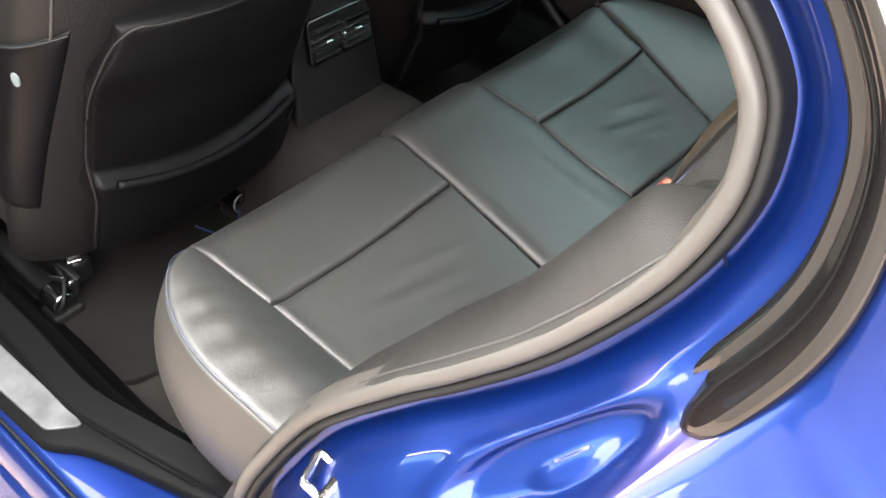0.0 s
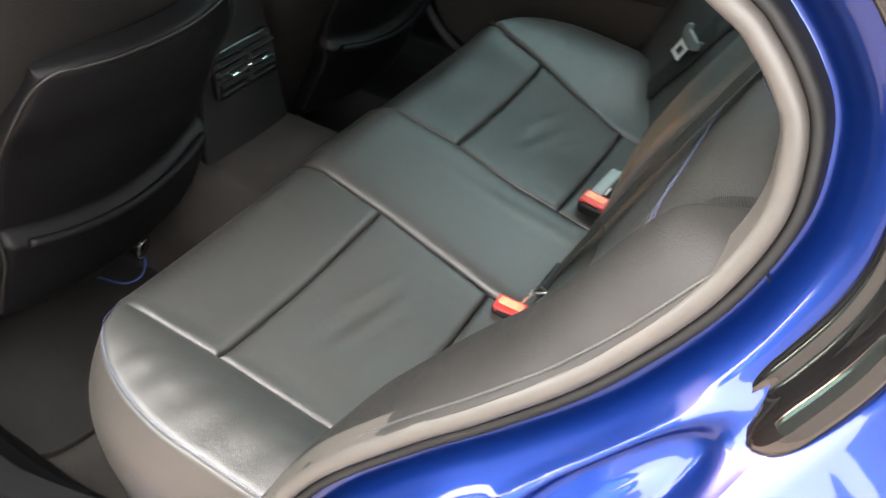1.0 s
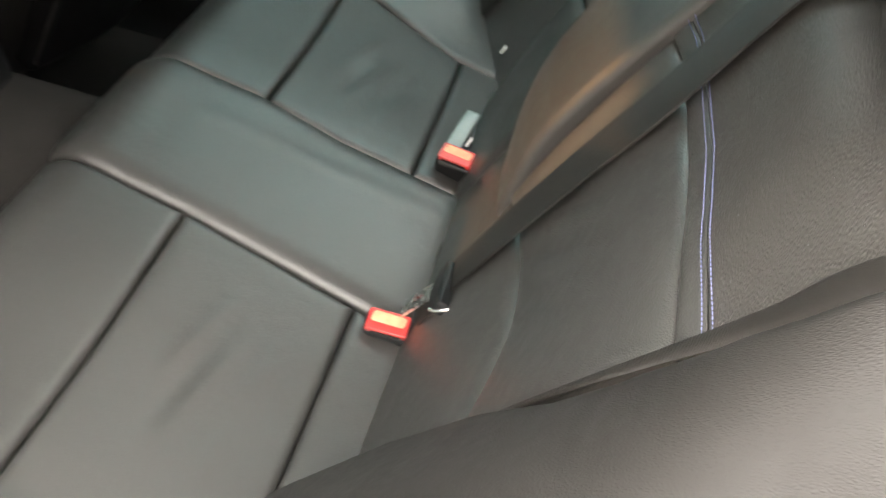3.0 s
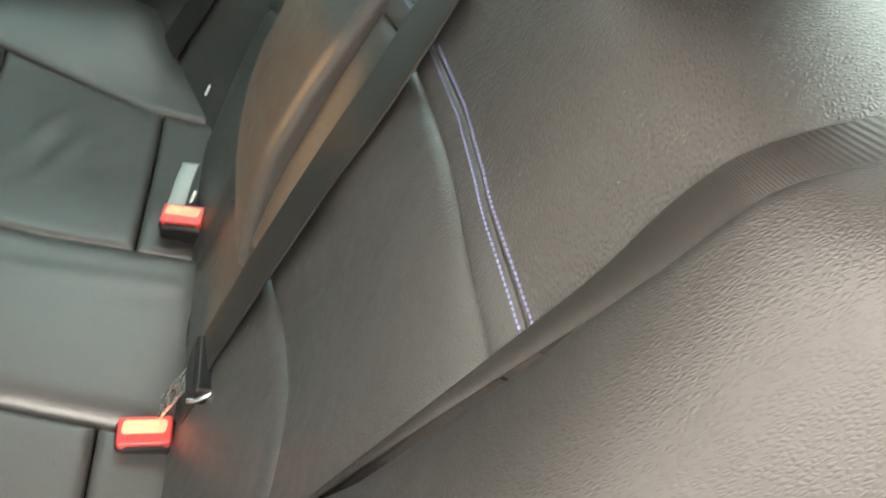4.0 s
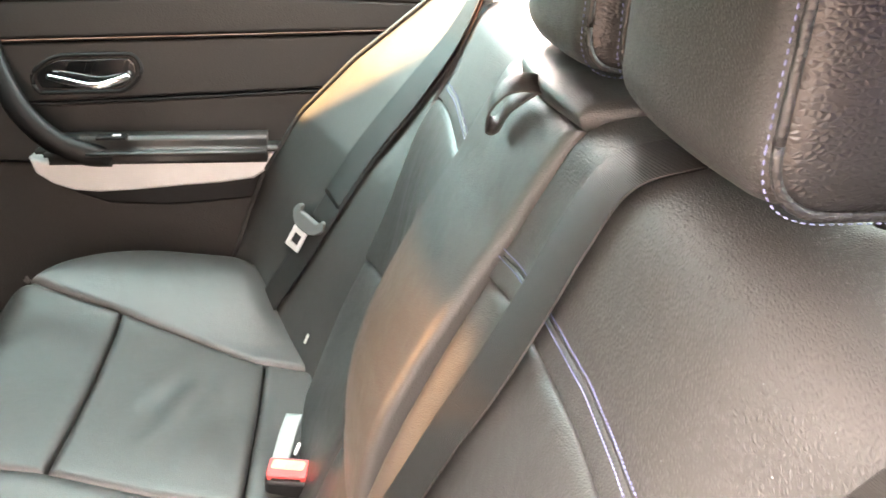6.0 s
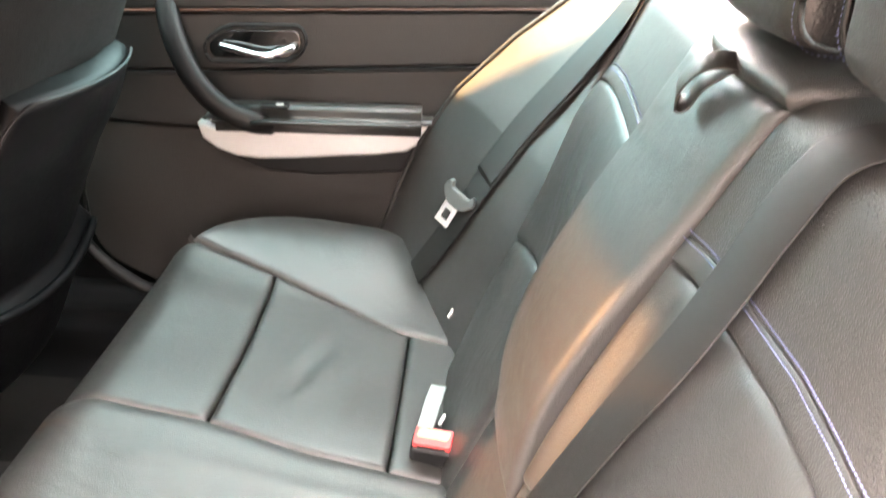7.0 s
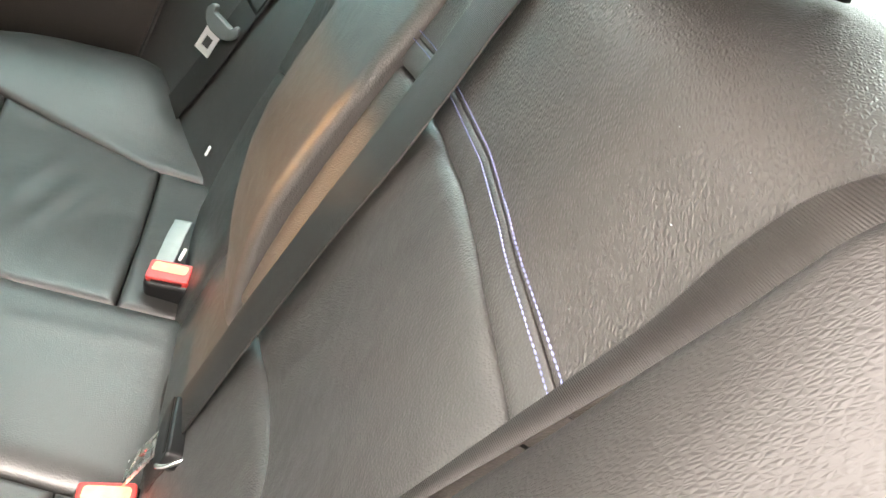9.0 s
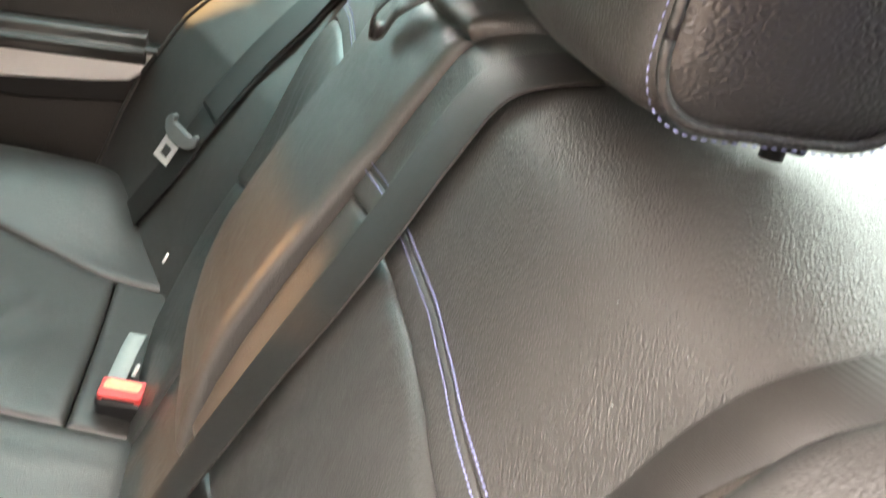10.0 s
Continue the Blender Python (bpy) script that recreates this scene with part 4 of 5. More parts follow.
def seat_rail(y, cable, hinge):
    """The rear end of a seat rail; hinge: which way its seat's hinge cover lies, 0 for none."""
    ob = thing("seat_rail", (-0.88, y, 0.30), "black steel seat rail end with bright bolts", "seat rail", "seat rails")
    solid("channel", (0.36, 0.036, 0.046), PLASTIC, ob, pose(-0.945, y, 0.345, 0, 3, 0), 0.010, 4)
    cap = tube("end_cap", [(-0.80, y, 0.345), (-0.775, y, 0.343), (-0.760, y, 0.341)], 0.025, GLOSSY, ob, steps=12, sides=14)
    tube("rim", [(-0.758, y + 0.021 * math.cos(k * 0.3), 0.341 + 0.021 * math.sin(k * 0.3)) for k in range(2, 15)], 0.0022, STEEL, cap, steps=24, sides=6)
    solid("foot", (0.05, 0.06, 0.03), RUBBER, ob, pose(-0.775, y, 0.314), 0.008, 3)
    solid("bracket", (0.05, 0.012, 0.05), PLASTIC, ob, pose(-0.775, y + 0.026, 0.378, 0, 20, 8), 0.004)
    solid("bolt", (0.008, 0.014, 0.014), STEEL, ob, pose(-0.752, y + 0.020, 0.386, 0, 20, 0), 0.004, 3)
    solid("clip", (0.030, 0.006, 0.012), STEEL, ob, pose(-0.765, y + 0.004, 0.398, 0, -12, 24), 0.002)
    tube("wire", [(-0.80, y + 0.02, 0.40), (-0.765, y + 0.012, 0.385), (-0.745, y - 0.008, 0.36), (-0.755, y - 0.02, 0.335)], 0.003, RUBBER, ob, steps=24)
    if hinge:
        cover = solid("hinge_cover", (0.07, 0.03, 0.075), PLASTIC, ob, pose(-0.765, y + 0.085 * hinge, 0.445, 0, 28, 12 * hinge), 0.014, 4)
        solid("cover_clip", (0.006, 0.010, 0.024), STEEL, cover, pose(-0.731, y + 0.082 * hinge, 0.458, 0, 28, 12 * hinge), 0.002)
    else:
        solid("tab", (0.030, 0.026, 0.008), STEEL, ob, pose(-0.775, y + 0.045, 0.420, 0, 35, -20), 0.003)
        solid("tab_holder", (0.05, 0.04, 0.06), PLASTIC, ob, pose(-0.790, y + 0.052, 0.385, 0, 12, 0), 0.012, 4)
    if cable:
        tube("cable", [(-0.785, y - 0.012, 0.345), (-0.745, y - 0.020, 0.335), (-0.728, y - 0.048, 0.322), (-0.74, y - 0.078, 0.318), (-0.79, y - 0.095, 0.318)], 0.002, CABLE, ob, "blue sleeved cable", steps=30)
    return ob


seat_rail(-0.185, True, 1)
seat_rail(-0.580, False, 0)
seat_rail(0.175, True, -1)

# ---- middle console ----
console = thing("centre_console", (-0.7, -0.012, 0.40), "black console end with rear air vents", "console")


def con(u, w):
    z = 0.515 + 0.30 * w
    a = -1 + 2 * u
    return Vector((-0.612 - 0.05 * w - 0.02 * a * a, -0.012 + a * (0.118 - 0.025 * w), z))


pillow("rear_face", con, PLASTIC, console, (0.23, 0.3), roll=0.014, drop=0.012, n=(20, 30), skirt=0.3, face=(1, 0, 0))
vent = slab("vent_housing", rounded([(-0.078, -0.042), (0.078, -0.042), (0.074, 0.042), (-0.074, 0.042)], 0.01), 0.012, GLOSSY, console, Matrix.Translation((-0.648, -0.012, 0.70)) @ pose(0, 0, 0, 0, -9, 0) @ pose(0, 0, 0, 90, 0, 90), 0.003)
for k in range(5):
    for side in (-1, 1):
        solid("slat", (0.006, 0.062, 0.003), PLASTIC, vent, pose(-0.632, -0.012 + side * 0.037, 0.672 + 0.0135 * k, 0, 30, 0), 0.001)
for side in (-1, 1):
    solid("slider", (0.008, 0.016, 0.006), CHROME, vent, pose(-0.628, -0.012 + side * 0.037, 0.70, 0, 0, 0), 0.002)
for k in range(3):
    solid("thumbwheel", (0.010, 0.008, 0.012), CHROME if k == 1 else PLASTIC, vent, pose(-0.629, -0.012, 0.68 + 0.02 * k), 0.003)

# ---- floor, tunnel, sills ----
def tunnel_z(y):
    return 0.30 + 0.235 * ease((0.20 - abs(y + 0.012)) / 0.08) + 0.025 * math.cos(min(abs(y + 0.012) * 9, 1.57))


ys = [-0.68 + 1.36 * i / 80 for i in range(81)]
xs = [-1.7 + 1.75 * i / 40 for i in range(41)]
verts = [(x, y, tunnel_z(y) + 0.05 * ease((abs(y) - 0.60) / 0.06)) for x in xs for y in ys]
faces = [(i * 81 + j, i * 81 + j + 1, i * 81 + 82 + j, i * 81 + 81 + j) for i in range(40) for j in range(80)]
tagged(mesh_ob("floor", verts, faces, CARPET), "charcoal carpeted car floor with a middle tunnel", "floor", kind="structure")
for sgn in (-1, 1):
    mat_ob = slab("floor_mat", rounded([(-1.05, 0.20), (-0.50, 0.20), (-0.47, 0.30), (-0.53, 0.45), (-0.540, 0.545), (-0.556, 0.600), (-0.60, 0.622), (-0.80, 0.616), (-1.05, 0.612)], 0.03), 0.012, MAT, None, Matrix.Translation((0, 0, 0.302)) if sgn > 0 else Matrix.Translation((0, 0, 0.302)) @ Matrix.Scale(-1, 4, (0, 1, 0)), 0.004)
    tagged(mat_ob, "black carpet floor mat in the rear footwell", "floor mat", "floor mats")

# ---- near door opening ----
STEPS = 640
OPENING = [(-1.0, -0.715, 0.45), (-0.664, -0.719, 0.45), (-0.492, -0.728, 0.45), (-0.4286, -0.7245, 0.45), (-0.326, -0.7045, 0.451), (-0.245, -0.688, 0.453), (-0.18, -0.680, 0.468), (-0.125, -0.693, 0.515), (-0.085, -0.711, 0.59), (-0.062, -0.712, 0.655), (-0.044, -0.698, 0.70), (0.0, -0.669, 0.78), (0.073, -0.643, 0.858), (0.128, -0.625, 0.908), (0.183, -0.606, 0.963), (0.218, -0.59, 1.007), (0.25, -0.573, 1.057), (0.267, -0.559, 1.098), (0.274, -0.547, 1.132), (0.271, -0.536, 1.162), (0.263, -0.527, 1.187), (0.249, -0.521, 1.206), (0.228, -0.514, 1.225), (0.20, -0.508, 1.242), (0.11, -0.50, 1.275), (-0.05, -0.495, 1.305), (-0.4, -0.495, 1.325), (-1.0, -0.50, 1.31)]
opening = even(OPENING, STEPS)
# the way outward from the opening
outward = []
for i, p in enumerate(opening):
    d = (opening[min(i + 1, (STEPS - 1))] - opening[max(i - 1, 0)]).normalized()
    o = Vector((d.z, 0, -d.x))
    outward.append((o + Vector((0, 0.30 * o.z, 0))).normalized())


def rim_sheet(name, rows, mat, kind_label, category, start=0, end=STEPS, kind="structure", parent=None):
    """A band swept round the opening: rows of (outward, y) from edge to edge; each may be a function of the run."""
    verts, faces = [], []
    m = len(rows)
    for i in range(start, end):
        for d, y in rows:
            dd, yy = (d(i / (STEPS - 1)), y(i / (STEPS - 1))) if callable(d) else (d, y)
            verts.append(opening[i] + outward[i] * dd + Vector((0, yy, 0)))
    for i in range(end - start - 1):
        for k in range(m - 1):
            faces.append((i * m + k, i * m + k + 1, (i + 1) * m + k + 1, (i + 1) * m + k))
    ob = mesh_ob(name, verts, faces, mat, parent)
    if parent is None:
        tagged(ob, kind_label, category, kind=kind)
    return ob


def bead(c, r, y, n=9, flat=1.0):
    return [(c - r * math.cos(math.pi * k / (n - 1)), y - r * flat * math.sin(math.pi * k / (n - 1))) for k in range(n)]


car = thing("car_body", (0, -0.75, 0.3), "glossy metallic blue car body round the open rear door", "car")
sill_end = min(range(STEPS), key=lambda i: (opening[i] - Vector((-0.14, -0.70, 0.52))).length)
rim_sheet("door_finisher", [(-0.021, 0.022), (-0.0185, 0.008), (-0.0165, 0.002)] + bead(-0.008, 0.008, 0.0, 11, 0.85) + [(0.002, 0.03)], FINISHER, "", "", sill_end, STEPS, parent=car)
rim_sheet("sill_seal", [(-0.022, 0.03)] + bead(-0.013, 0.006, 0.0, 9, 1.0) + [(-0.005, 0.008)] + bead(-0.001, 0.004, 0.0, 7, 1.0) + [(0.004, 0.03)], SILLBLACK, "", "", 0, sill_end + 1, parent=car)
rim_sheet("rubber_seal", [(0.0, 0.02)] + bead(0.005, 0.005, 0.003, 7) + [(0.012, 0.02)], RUBBER, "", "", parent=car)
# painted jamb: valley beside the seal, a ridge, then a slope to the outer skin
i0 = min(range(STEPS), key=lambda i: (opening[i] - Vector((0.243, -0.577, 1.045))).length)
up_part = lambda t: ease((t - i0 / (STEPS - 1) + 0.035) / 0.07)
low_part = lambda t: ease((i0 / (STEPS - 1) - t) / 0.2)
JAMB_ROWS = [(0.006, 0.014, 0.0, 0.0), (0.014, 0.017, 0.0, 0.0), (0.020, 0.012, 0.004, 0.004), (0.026, 0.001, 0.008, 0.002), (0.031, -0.008, 0.013, -0.004), (0.036, -0.013, 0.020, -0.012), (0.043, -0.016, 0.030, -0.018), (0.050, -0.018, 0.040, -0.024), (0.056, -0.018, 0.050, -0.034), (0.062, -0.018, 0.053, -0.056), (0.068, -0.018, 0.049, -0.084)]
along_sill = lambda t: ease((sill_end / (STEPS - 1) + 0.01 - t) / 0.06)
shift = lambda t: 0.024 * ease((t - i0 / (STEPS - 1)) / 0.10)
foot = min(range(STEPS), key=lambda i: (opening[i] - Vector((0.190, -0.603, 0.970))).length) / (STEPS - 1)


def jamb(t, q):
    f = t * (STEPS - 1)
    i = min(int(f), (STEPS - 2))
    p, o = opening[i].lerp(opening[i + 1], f - i), outward[i].lerp(outward[i + 1], f - i).normalized()
    r = [curve_at([(a, b_, 0) for a, b_, _, _ in JAMB_ROWS], q), curve_at([(a, b_, 0) for _, _, a, b_ in JAMB_ROWS], q)]
    d = r[0].x + 0.4 * r[1].x * (1 - up_part(t)) + shift(t) * ease(q * 1.15)
    y = r[0].y + r[1].y * (1 - up_part(t)) - 1.1 * max(0, r[0].x - 0.02) * low_part(t)
    y = y * (1 - 0.6 * along_sill(t)) - 0.9 * shift(t) * ease(q * 1.15)
    # pressed oval in the lower jamb
    e = math.hypot((t - foot) / 0.030, (q - 0.72) / 0.24)
    y += 0.011 * ease((1.0 - e) / 0.22) - 0.004 * math.exp(-((e - 1.12) / 0.18) ** 2)
    e = math.hypot((t - foot - 0.005) / 0.012, (q - 0.74) / 0.09)
    y -= 0.005 * ease((1 - e) / 0.5)
    return p + o * d + Vector((0, y, 0))


NT, NQ = 420, 44
verts = [jamb(i / (NT - 1), j / (NQ - 1)) for i in range(NT) for j in range(NQ)]
mesh_ob("door_jamb", verts, [(i * NQ + j, i * NQ + j + 1, (i + 1) * NQ + j + 1, (i + 1) * NQ + j) for i in range(NT - 1) for j in range(NQ - 1)], PAINT, car)


def skin_y(t, k):
    o = outward[min(int(t * (STEPS - 1)), (STEPS - 1))]
    d = 0.05 * k
    near = (1 - low_part(t)) * max(0, -o.z)
    return -0.055 - 0.047 * (1 - up_part(t)) - 0.057 * low_part(t) - 0.20 * near * (1 - math.exp(-d / 0.14)) - 0.012 * (1 - near) * min(1, k) + 0.45 * d * max(0, o.z) - 0.03 * max(0, -o.z) * (1 - near) * (1 - math.exp(-d / 0.1))


OUTER = [(lambda t, k=k: 0.0875 + 0.05 * k + shift(t), lambda t, k=k: skin_y(t, k) * (1 - 0.5 * along_sill(t)) - 0.9 * shift(t)) for k in [0, 0.1, 0.25, 0.5, 0.8, 1.2, 1.7, 2.3, 3, 4, 5, 6, 7]]
verts, cols = [], len(OUTER) + 1
for i in range(STEPS):
    t = i / (STEPS - 1)
    verts += [jamb(t, 1.0)] + [opening[i] + outward[i] * d(t) + Vector((0, y(t), 0)) for d, y in OUTER]
mesh_ob("outer_skin", verts, [(i * cols + j, i * cols + j + 1, i * cols + cols + j + 1, i * cols + cols + j) for i in range(STEPS - 1) for j in range(cols - 1)], PAINT, car)
trim_rows = [(0.043, -0.016), (0.045, -0.026), (0.049, -0.030), (0.053, -0.026), (0.056, -0.030), (0.059, -0.036), (0.062, -0.045), (0.070, -0.055), (0.080, -0.059), (0.085, -0.055), (0.086, -0.04)]


def trim_end(t):
    """From 0 at the trim's blunt lower end to 1 along its run."""
    return math.sqrt(max(0, 1 - max(0, 1 - (t - i0 / (STEPS - 1)) / 0.013) ** 2))


rim_sheet("black_trim", [(lambda t, d=d: 0.068 + (d - 0.068) * (0.25 + 0.75 * trim_end(t)) + shift(t), lambda t, y=y: y + 0.03 * (1 - trim_end(t)) - 0.9 * shift(t)) for d, y in trim_rows], GLOSSY, "", "", i0, STEPS, parent=car)

striker = thing("door_striker", (0.06, -0.70, 0.77), "bright steel door striker loop on the blue jamb", "door striker")
tube("loop", [(0.072, -0.718, 0.772), (0.045, -0.717, 0.771), (0.034, -0.715, 0.770), (0.028, -0.700, 0.770), (0.023, -0.686, 0.770), (0.030, -0.683, 0.770), (0.068, -0.688, 0.772)], 0.0042, CHROME, striker, steps=50)
solid("plate", (0.010, 0.062, 0.030), STEEL, striker, pose(0.068, -0.700, 0.772, 0, -25, 8), 0.003)
solid("buffer", (0.008, 0.050, 0.010), CHROME, striker, pose(0.060, -0.698, 0.779, 0, -25, 8), 0.002)

# cover over the near sill: a flat tread, then steps down to the floor; it narrows towards the wheel
SEAL_Y = [(-1.2, -0.714), (-0.664, -0.719), (-0.492, -0.728), (-0.4286, -0.7245), (-0.326, -0.7045), (-0.245, -0.688), (-0.15, -0.672)]
TREAD_Y = [(-1.2, -0.791), (-0.54, -0.789), (-0.445, -0.786), (-0.425, -0.778), (-0.405, -0.762), (-0.385, -0.750), (-0.346, -0.736), (-0.259, -0.709), (-0.15, -0.680)]
STEP_ROWS = [(0.000, 0.449), (0.014, 0.448), (0.022, 0.440), (0.030, 0.428), (0.036, 0.424), (0.052, 0.422), (0.058, 0.416), (0.062, 0.404), (0.076, 0.400), (0.084, 0.392), (0.092, 0.350), (0.100, 0.325), (0.120, 0.316)]


def sill_cover(sgn):
    ob = thing("sill_cover", (-0.6, sgn * 0.72, 0.40), "black plastic sill cover under the door opening", "sill")
    verts, faces, cols, n = [], [], 0, 80
    for i in range(n):
        x = -1.2 + 1.03 * i / (n - 1)
        ys, yt = blend(SEAL_Y, x), blend(TREAD_Y, x)
        yt = min(yt, ys - 0.004)
        row = [(yt + 0.004, 0.41), (yt, 0.436), (yt + 0.002, 0.445), (yt + 0.006, 0.449)] + [(ys + d, z) for d, z in STEP_ROWS]
        cols = len(row)
        verts += [(x, -sgn * y, z) for y, z in row]
    faces = [(i * cols + j, i * cols + j + 1, i * cols + cols + j + 1, i * cols + cols + j) for i in range(n - 1) for j in range(cols - 1)]
    mesh_ob("cover", verts, faces, SILLBLACK, ob)
    return ob


sill_cover(-1)
sill_cover(1)
# painted sill below the tread, with the black joint along it
rocker = thing("rocker_panel", (-0.6, -0.80, 0.30), "glossy blue painted sill below the door opening", "sill panel")
ROCKER = [(-0.690, 0.424), (-0.740, 0.430), (-0.785, 0.432), (-0.791, 0.431), (-0.794, 0.424), (-0.799, 0.424), (-0.802, 0.430), (-0.812, 0.426), (-0.822, 0.412), (-0.827, 0.385), (-0.824, 0.33), (-0.80, 0.26)]
xs = [-2.2 + 2.06 * i / 40 for i in range(41)]
mesh_ob("skin", [(x, y, z) for x in xs for y, z in ROCKER], [(i * 12 + j, i * 12 + j + 1, i * 12 + 13 + j, i * 12 + 12 + j) for i in range(40) for j in range(11)], PAINT, rocker)
tube("joint", [(-2.2, -0.7965, 0.4255), (-1.0, -0.7965, 0.4255), (-0.15, -0.7965, 0.4255)], 0.0026, RUBBER, rocker, steps=20, sides=6)
plate = slab("sill_plate", rounded([(-0.95, -0.775), (-0.56, -0.7754), (-0.455, -0.770), (-0.426, -0.737), (-0.4265, -0.7305), (-0.445, -0.7285), (-0.5537, -0.7300), (-0.95, -0.735)], 0.008), 0.004, SILLPLATE, None, pose(0, 0, 0.4485), 0.0015)
tagged(plate, "brushed metal sill plate with scuffs", "sill plate")

# ---- cabin shell ----
roof = slab("ceiling", [(-1.28, -0.50), (0.30, -0.49), (0.42, -0.44), (0.42, 0.44), (0.30, 0.49), (-1.28, 0.50)], 0.03, HEADLINER, None, pose(0, 0, 1.325), 0.0)
tagged(roof, "light grey fabric car headliner", "ceiling", kind="structure")
shelf = slab("rear_shelf", [(0.335, -0.50), (0.85, -0.50), (0.85, 0.50), (0.335, 0.50)], 0.03, CARPET, None, pose(0, 0, 1.062), 0.0)
tagged(shelf, "dark carpeted rear shelf behind the backrest", "shelf", kind="structure")
for sgn in (-1, 1):
    pil = slab("pillar_trim", [(0.46, 1.09), (0.86, 1.09), (0.78, 1.2), (0.44, 1.325), (0.36, 1.325), (0.42, 1.2)], 0.03, HEADLINER, None, Matrix(((1, 0, 0, 0), (0, 0, 1, sgn * 0.47 - 0.015), (0, 1, 0, 0), (0, 0, 0, 1))), 0.0)
    tagged(pil, "grey fabric rear roof pillar", "pillar", kind="structure")
    if sgn < 0:
        continue
    ob = slab("body_side", [(-2.0, 0.30), (1.4, 0.30), (1.4, 1.03), (-2.0, 1.0)], 0.04, PAINT, None, Matrix(((1, 0, 0, 0), (0, 0, 1, sgn * 0.80 - 0.02), (0, 1, 0, 0), (0, 0, 0, 1))), 0.0)
    tagged(ob, "blue painted body side of the car", "car body", kind="structure")
bm = bmesh.new()
bmesh.ops.create_grid(bm, x_segments=8, y_segments=8, size=400)
g = part("ground", bm, PAVING, None)
tagged(g, "pale tan paved yard round the car", "ground", kind="structure")
# Walls out of view, added to block low sky and darken paint reflections.
for name, at, size, label in (
    ("unseen_wall", (1.0, -4.4, 1.5), (26, 0.3, 3.0), "unseen warm wall added to block low sky beside the car"),
    ("unseen_wall", (2.0, 11.0, 1.6), (30, 0.4, 3.2), "unseen plain wall added beyond the car"),
):
    tagged(solid(name, size, FACADE if at[1] < 0 else WALL, None, pose(*at), 0.02), label, "wall", kind="structure")
# ---- the rest of the cabin round the seats ----
tagged(wall_xz("near_front_door", [(-2.0, 0.36), (-1.0, 0.36), (-1.0, 1.0), (-2.0, 0.95)], -0.70, 0.05, DOORSKIN, None, 0.0), "dark skin of the closed near front door", "car door", kind="structure")
for sgn in (-1, 1):
    post = [(-1.06, 0.36), (-0.90, 0.36), (-0.84, 1.0), (-0.89, 1.34), (-1.07, 1.34), (-1.03, 1.0)]
    post = [Vector((x, sgn * (0.70 - 0.17 * max(0, z - 1.0) / 0.33), z)) for x, z in post]
    ob = mesh_ob("pillar_trim", [p + Vector((0, 0.05 * sgn, 0)) for p in post] + [p + Vector((0, -0.06 * sgn, 0)) for p in post], [tuple(range(6)), tuple(range(11, 5, -1))] + [(i, (i + 1) % 6, 6 + (i + 1) % 6, 6 + i) for i in range(6)], PLASTIC, smooth=False)
    tagged(ob, "black plastic middle door pillar", "pillar", kind="structure")
tagged(solid("dashboard", (0.5, 1.4, 0.62), PLASTIC, None, pose(-1.95, 0, 0.66), 0.08, 5), "black dashboard ahead of the front seats", "dashboard", kind="structure")
tagged(solid("bulkhead", (0.06, 1.5, 0.9), RUBBER, None, pose(-2.2, 0, 0.5), 0.0), "dark bulkhead under the windscreen", "wall", kind="structure")
for name, quad, label in (
    ("windscreen", [(-1.27, -0.52, 1.33), (-1.27, 0.52, 1.33), (-2.15, 0.68, 0.96), (-2.15, -0.68, 0.96)], "unseen windscreen, green tint darkened to cut front light"),
    ("rear_window", [(0.42, -0.46, 1.33), (0.42, 0.46, 1.33), (0.86, 0.55, 1.10), (0.86, -0.55, 1.10)], "unseen rear window, tint set for light on the backrest"),
    ("front_window", [(-1.02, 0.69, 1.0), (-2.1, 0.69, 0.96), (-1.5, 0.56, 1.31), (-1.06, 0.53, 1.33)], "green tinted far front window"),
    ("front_window", [(-1.02, -0.69, 1.0), (-2.1, -0.69, 0.96), (-1.5, -0.56, 1.31), (-1.06, -0.53, 1.33)], "green tinted near front window"),
):
    q = [Vector(p) for p in quad]
    nn = (q[1] - q[0]).cross(q[2] - q[0]).normalized() * 0.004
    pane = mesh_ob(name, q + [p + nn for p in q], [(0, 1, 2, 3), (7, 6, 5, 4), (0, 4, 5, 1), (1, 5, 6, 2), (2, 6, 7, 3), (3, 7, 4, 0)], REARGLASS if name == "rear_window" else SCREENGLASS, smooth=False)
    tagged(pane, label, "window", kind="structure")
# the open near rear door, swung out past the front of the opening
open_door = thing("near_rear_door", (-1.02, -0.77, 0.36), "open near rear door with dark skin and blue outside", "car door")
swing = pose(-1.02, -0.77, 0, 0, 0, -68) @ Matrix(((1, 0, 0, 0), (0, 0, -1, 0), (0, 1, 0, 0), (0, 0, 0, 1)))
slab("outer_panel", rounded([(0.0, 0.34), (0.62, 0.34), (0.80, 0.50), (0.92, 0.74), (0.98, 0.99), (0.0, 0.95)], 0.03), 0.03, PAINT, open_door, swing @ pose(0, 0, 0), 0.008)
slab("inner_skin", rounded([(0.02, 0.36), (0.60, 0.36), (0.78, 0.52), (0.89, 0.74), (0.95, 0.985), (0.02, 0.94)], 0.03), 0.06, DOORSKIN, open_door, swing @ pose(0, 0, -0.062), 0.012)
lean = swing @ pose(0, 0.96, 0, -28, 0, 0) @ pose(0, -0.96, 0)
frame_run = [(0.05, 0.95), (0.10, 1.30), (0.5, 1.33), (0.86, 1.26), (1.0, 1.08), (0.96, 0.98)]
tube("window_frame", [lean @ Vector((x, z, 0)) for x, z in frame_run], 0.022, GLOSSY, open_door, steps=50)
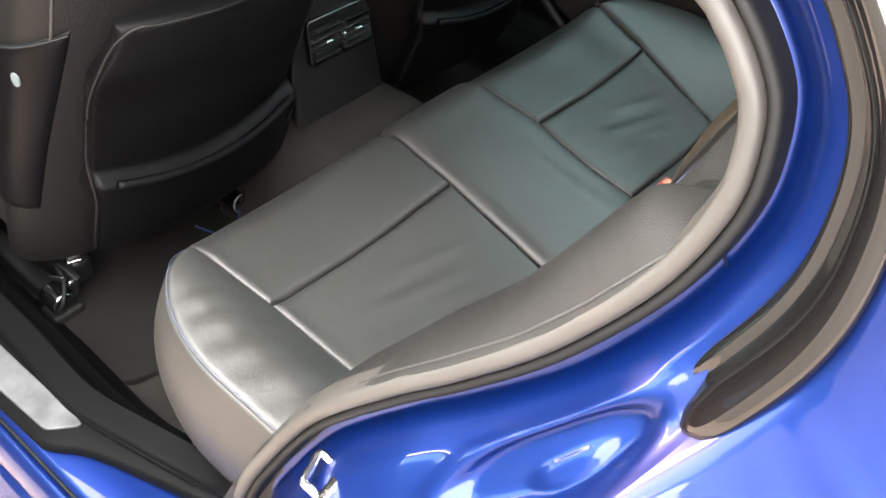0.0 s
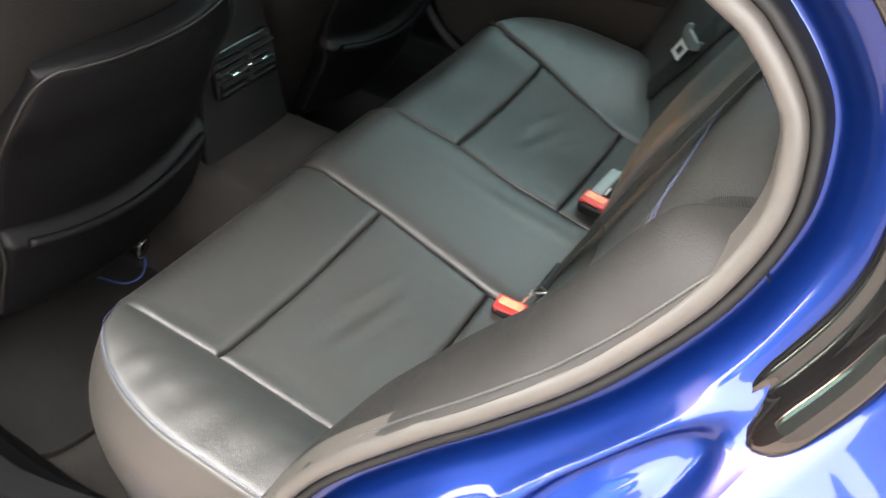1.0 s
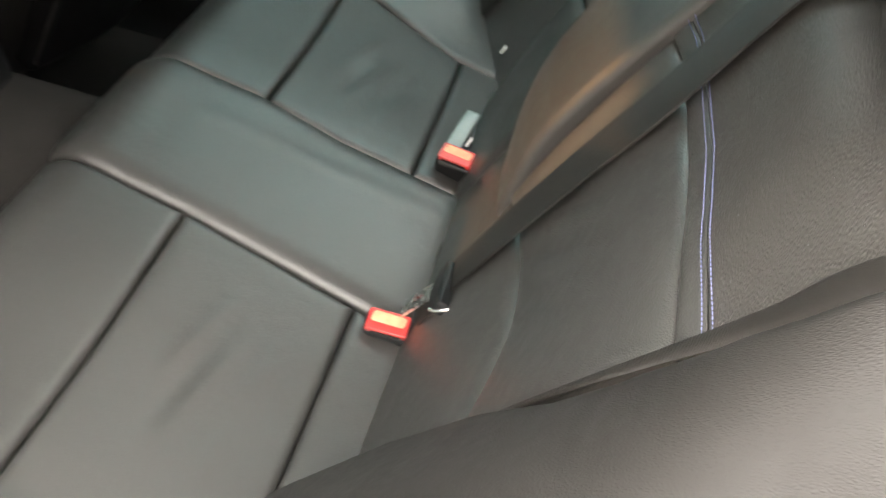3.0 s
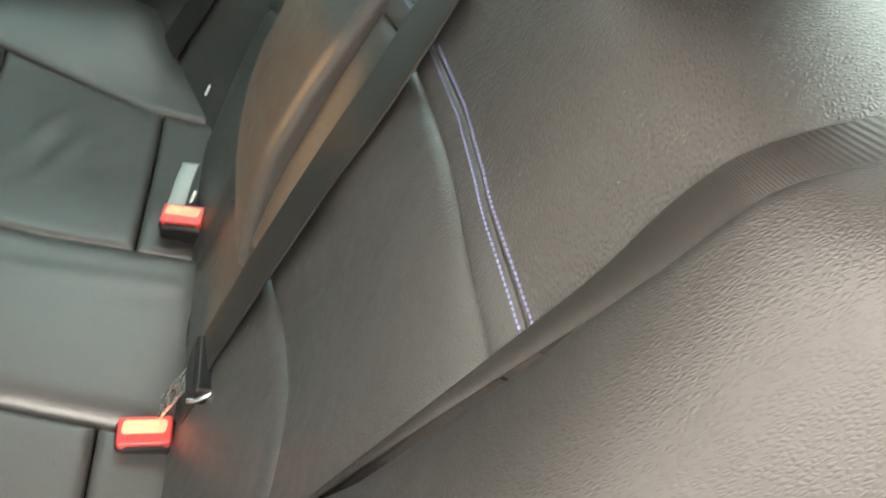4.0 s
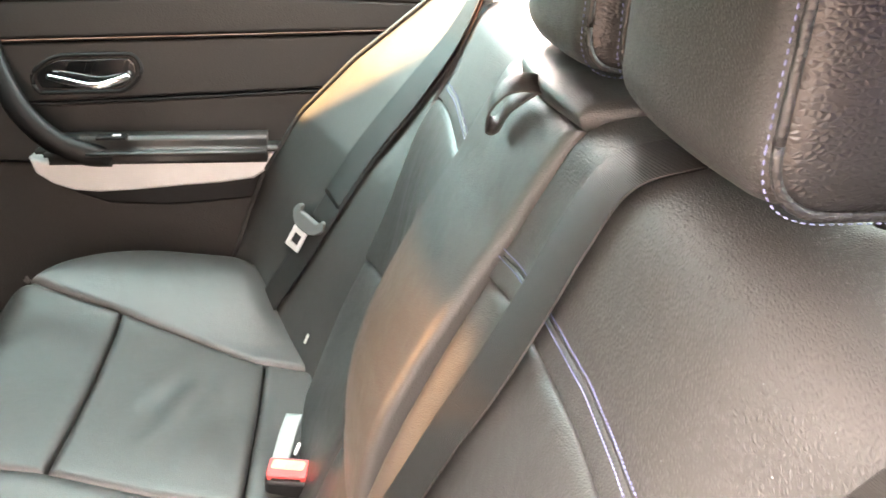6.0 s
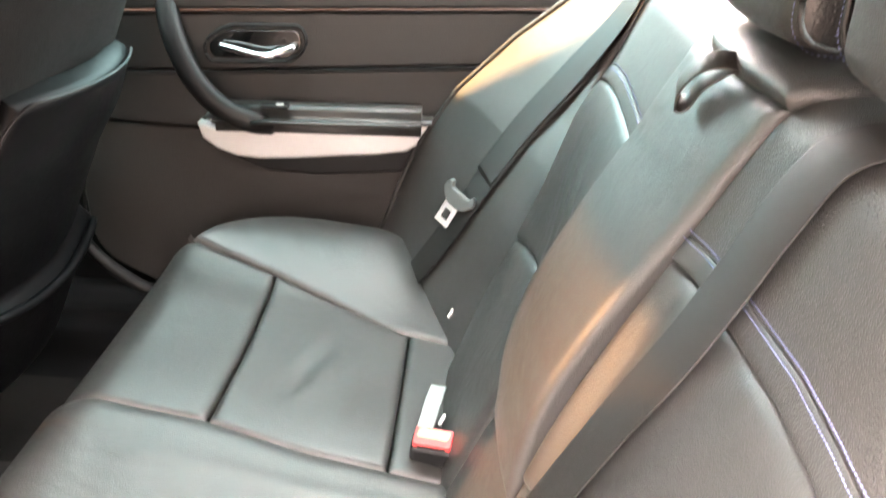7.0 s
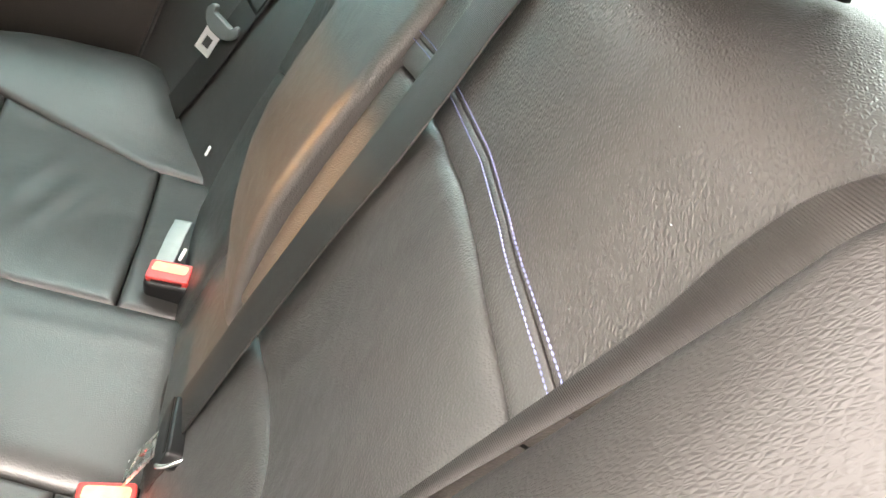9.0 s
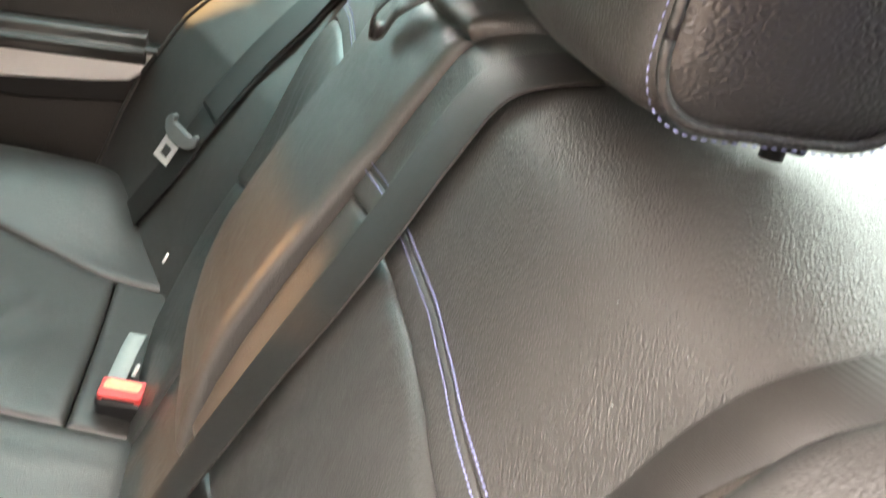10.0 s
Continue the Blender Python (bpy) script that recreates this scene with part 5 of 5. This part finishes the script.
slab("window_glass", [(0.05, 0.96), (0.10, 1.30), (0.5, 1.33), (0.86, 1.26), (1.0, 1.08), (0.95, 0.98)][::-1], 0.004, GLASS, open_door, lean, 0)
# front roof pillars
for sgn in (-1, 1):
    post = tube("pillar_trim", [(-1.2, sgn * 0.545, 1.335), (-1.6, sgn * 0.61, 1.19), (-2.15, sgn * 0.70, 0.95)], 0.062, PLASTIC, None, steps=20, sides=12, flat=0.8)
    tagged(post, "black trimmed front roof pillar", "pillar", kind="structure")
# outer shell of the car, past the opening
for name, quad in (
    ("roof_skin", [(-1.28, -0.50, 1.365), (-1.28, 0.50, 1.365), (0.45, 0.46, 1.365), (0.45, -0.46, 1.365)]),
    ("boot_lid", [(0.86, -0.62, 1.09), (0.86, 0.62, 1.09), (1.35, 0.66, 1.04), (1.35, -0.66, 1.04)]),
    ("bonnet", [(-2.18, -0.70, 0.95), (-2.18, 0.70, 0.95), (-3.2, 0.64, 0.74), (-3.2, -0.64, 0.74)]),
    ("tail_panel", [(1.35, -0.66, 1.04), (1.35, 0.66, 1.04), (1.45, 0.68, 0.35), (1.45, -0.68, 0.35)]),
    ("nose_panel", [(-3.2, -0.64, 0.74), (-3.2, 0.64, 0.74), (-3.28, 0.66, 0.30), (-3.28, -0.66, 0.30)]),
    ("front_door_skin", [(-1.02, -0.78, 0.95), (-2.2, -0.78, 0.92), (-2.2, -0.82, 0.32), (-1.02, -0.82, 0.32)]),
    ("front_wing", [(-2.2, -0.76, 0.92), (-3.2, -0.66, 0.74), (-3.2, -0.70, 0.32), (-2.2, -0.82, 0.32)]),
):
    q = [Vector(p) for p in quad]
    nn = (q[1] - q[0]).cross(q[2] - q[0]).normalized() * 0.012
    verts, faces = [], []
    for j in range(9):
        for i in range(9):
            p = q[0].lerp(q[1], i / 8).lerp(q[3].lerp(q[2], i / 8), j / 8)
            crown = math.sin(math.pi * i / 8) * math.sin(math.pi * j / 8) * 2.0
            verts.append(p + (nn if nn.z > 0 or nn.y < 0 else -nn) * crown)
    faces = [(j * 9 + i, j * 9 + i + 1, j * 9 + 10 + i, j * 9 + 9 + i) for j in range(8) for i in range(8)]
    mesh_ob(name, verts, faces, PAINT, car)

# lint on the near seat's grained panel
rnd = random.Random(4)
bm = bmesh.new()
for _ in range(12):
    a, q = rnd.uniform(0.13, 0.46), rnd.uniform(0.45, 0.55)
    p = back(-a, q, back_bulge(a, q) + 0.0004)
    bmesh.ops.create_icosphere(bm, subdivisions=1, radius=rnd.uniform(0.00014, 0.0003), matrix=Matrix.Translation(p) @ Matrix.Diagonal((1, rnd.uniform(0.8, 2.4), 1, 1)))
lint = part("lint", bm, GREYSTRAP, None)
tagged(lint, "tiny pale lint specks on black leather", "lint", kind="stuff")
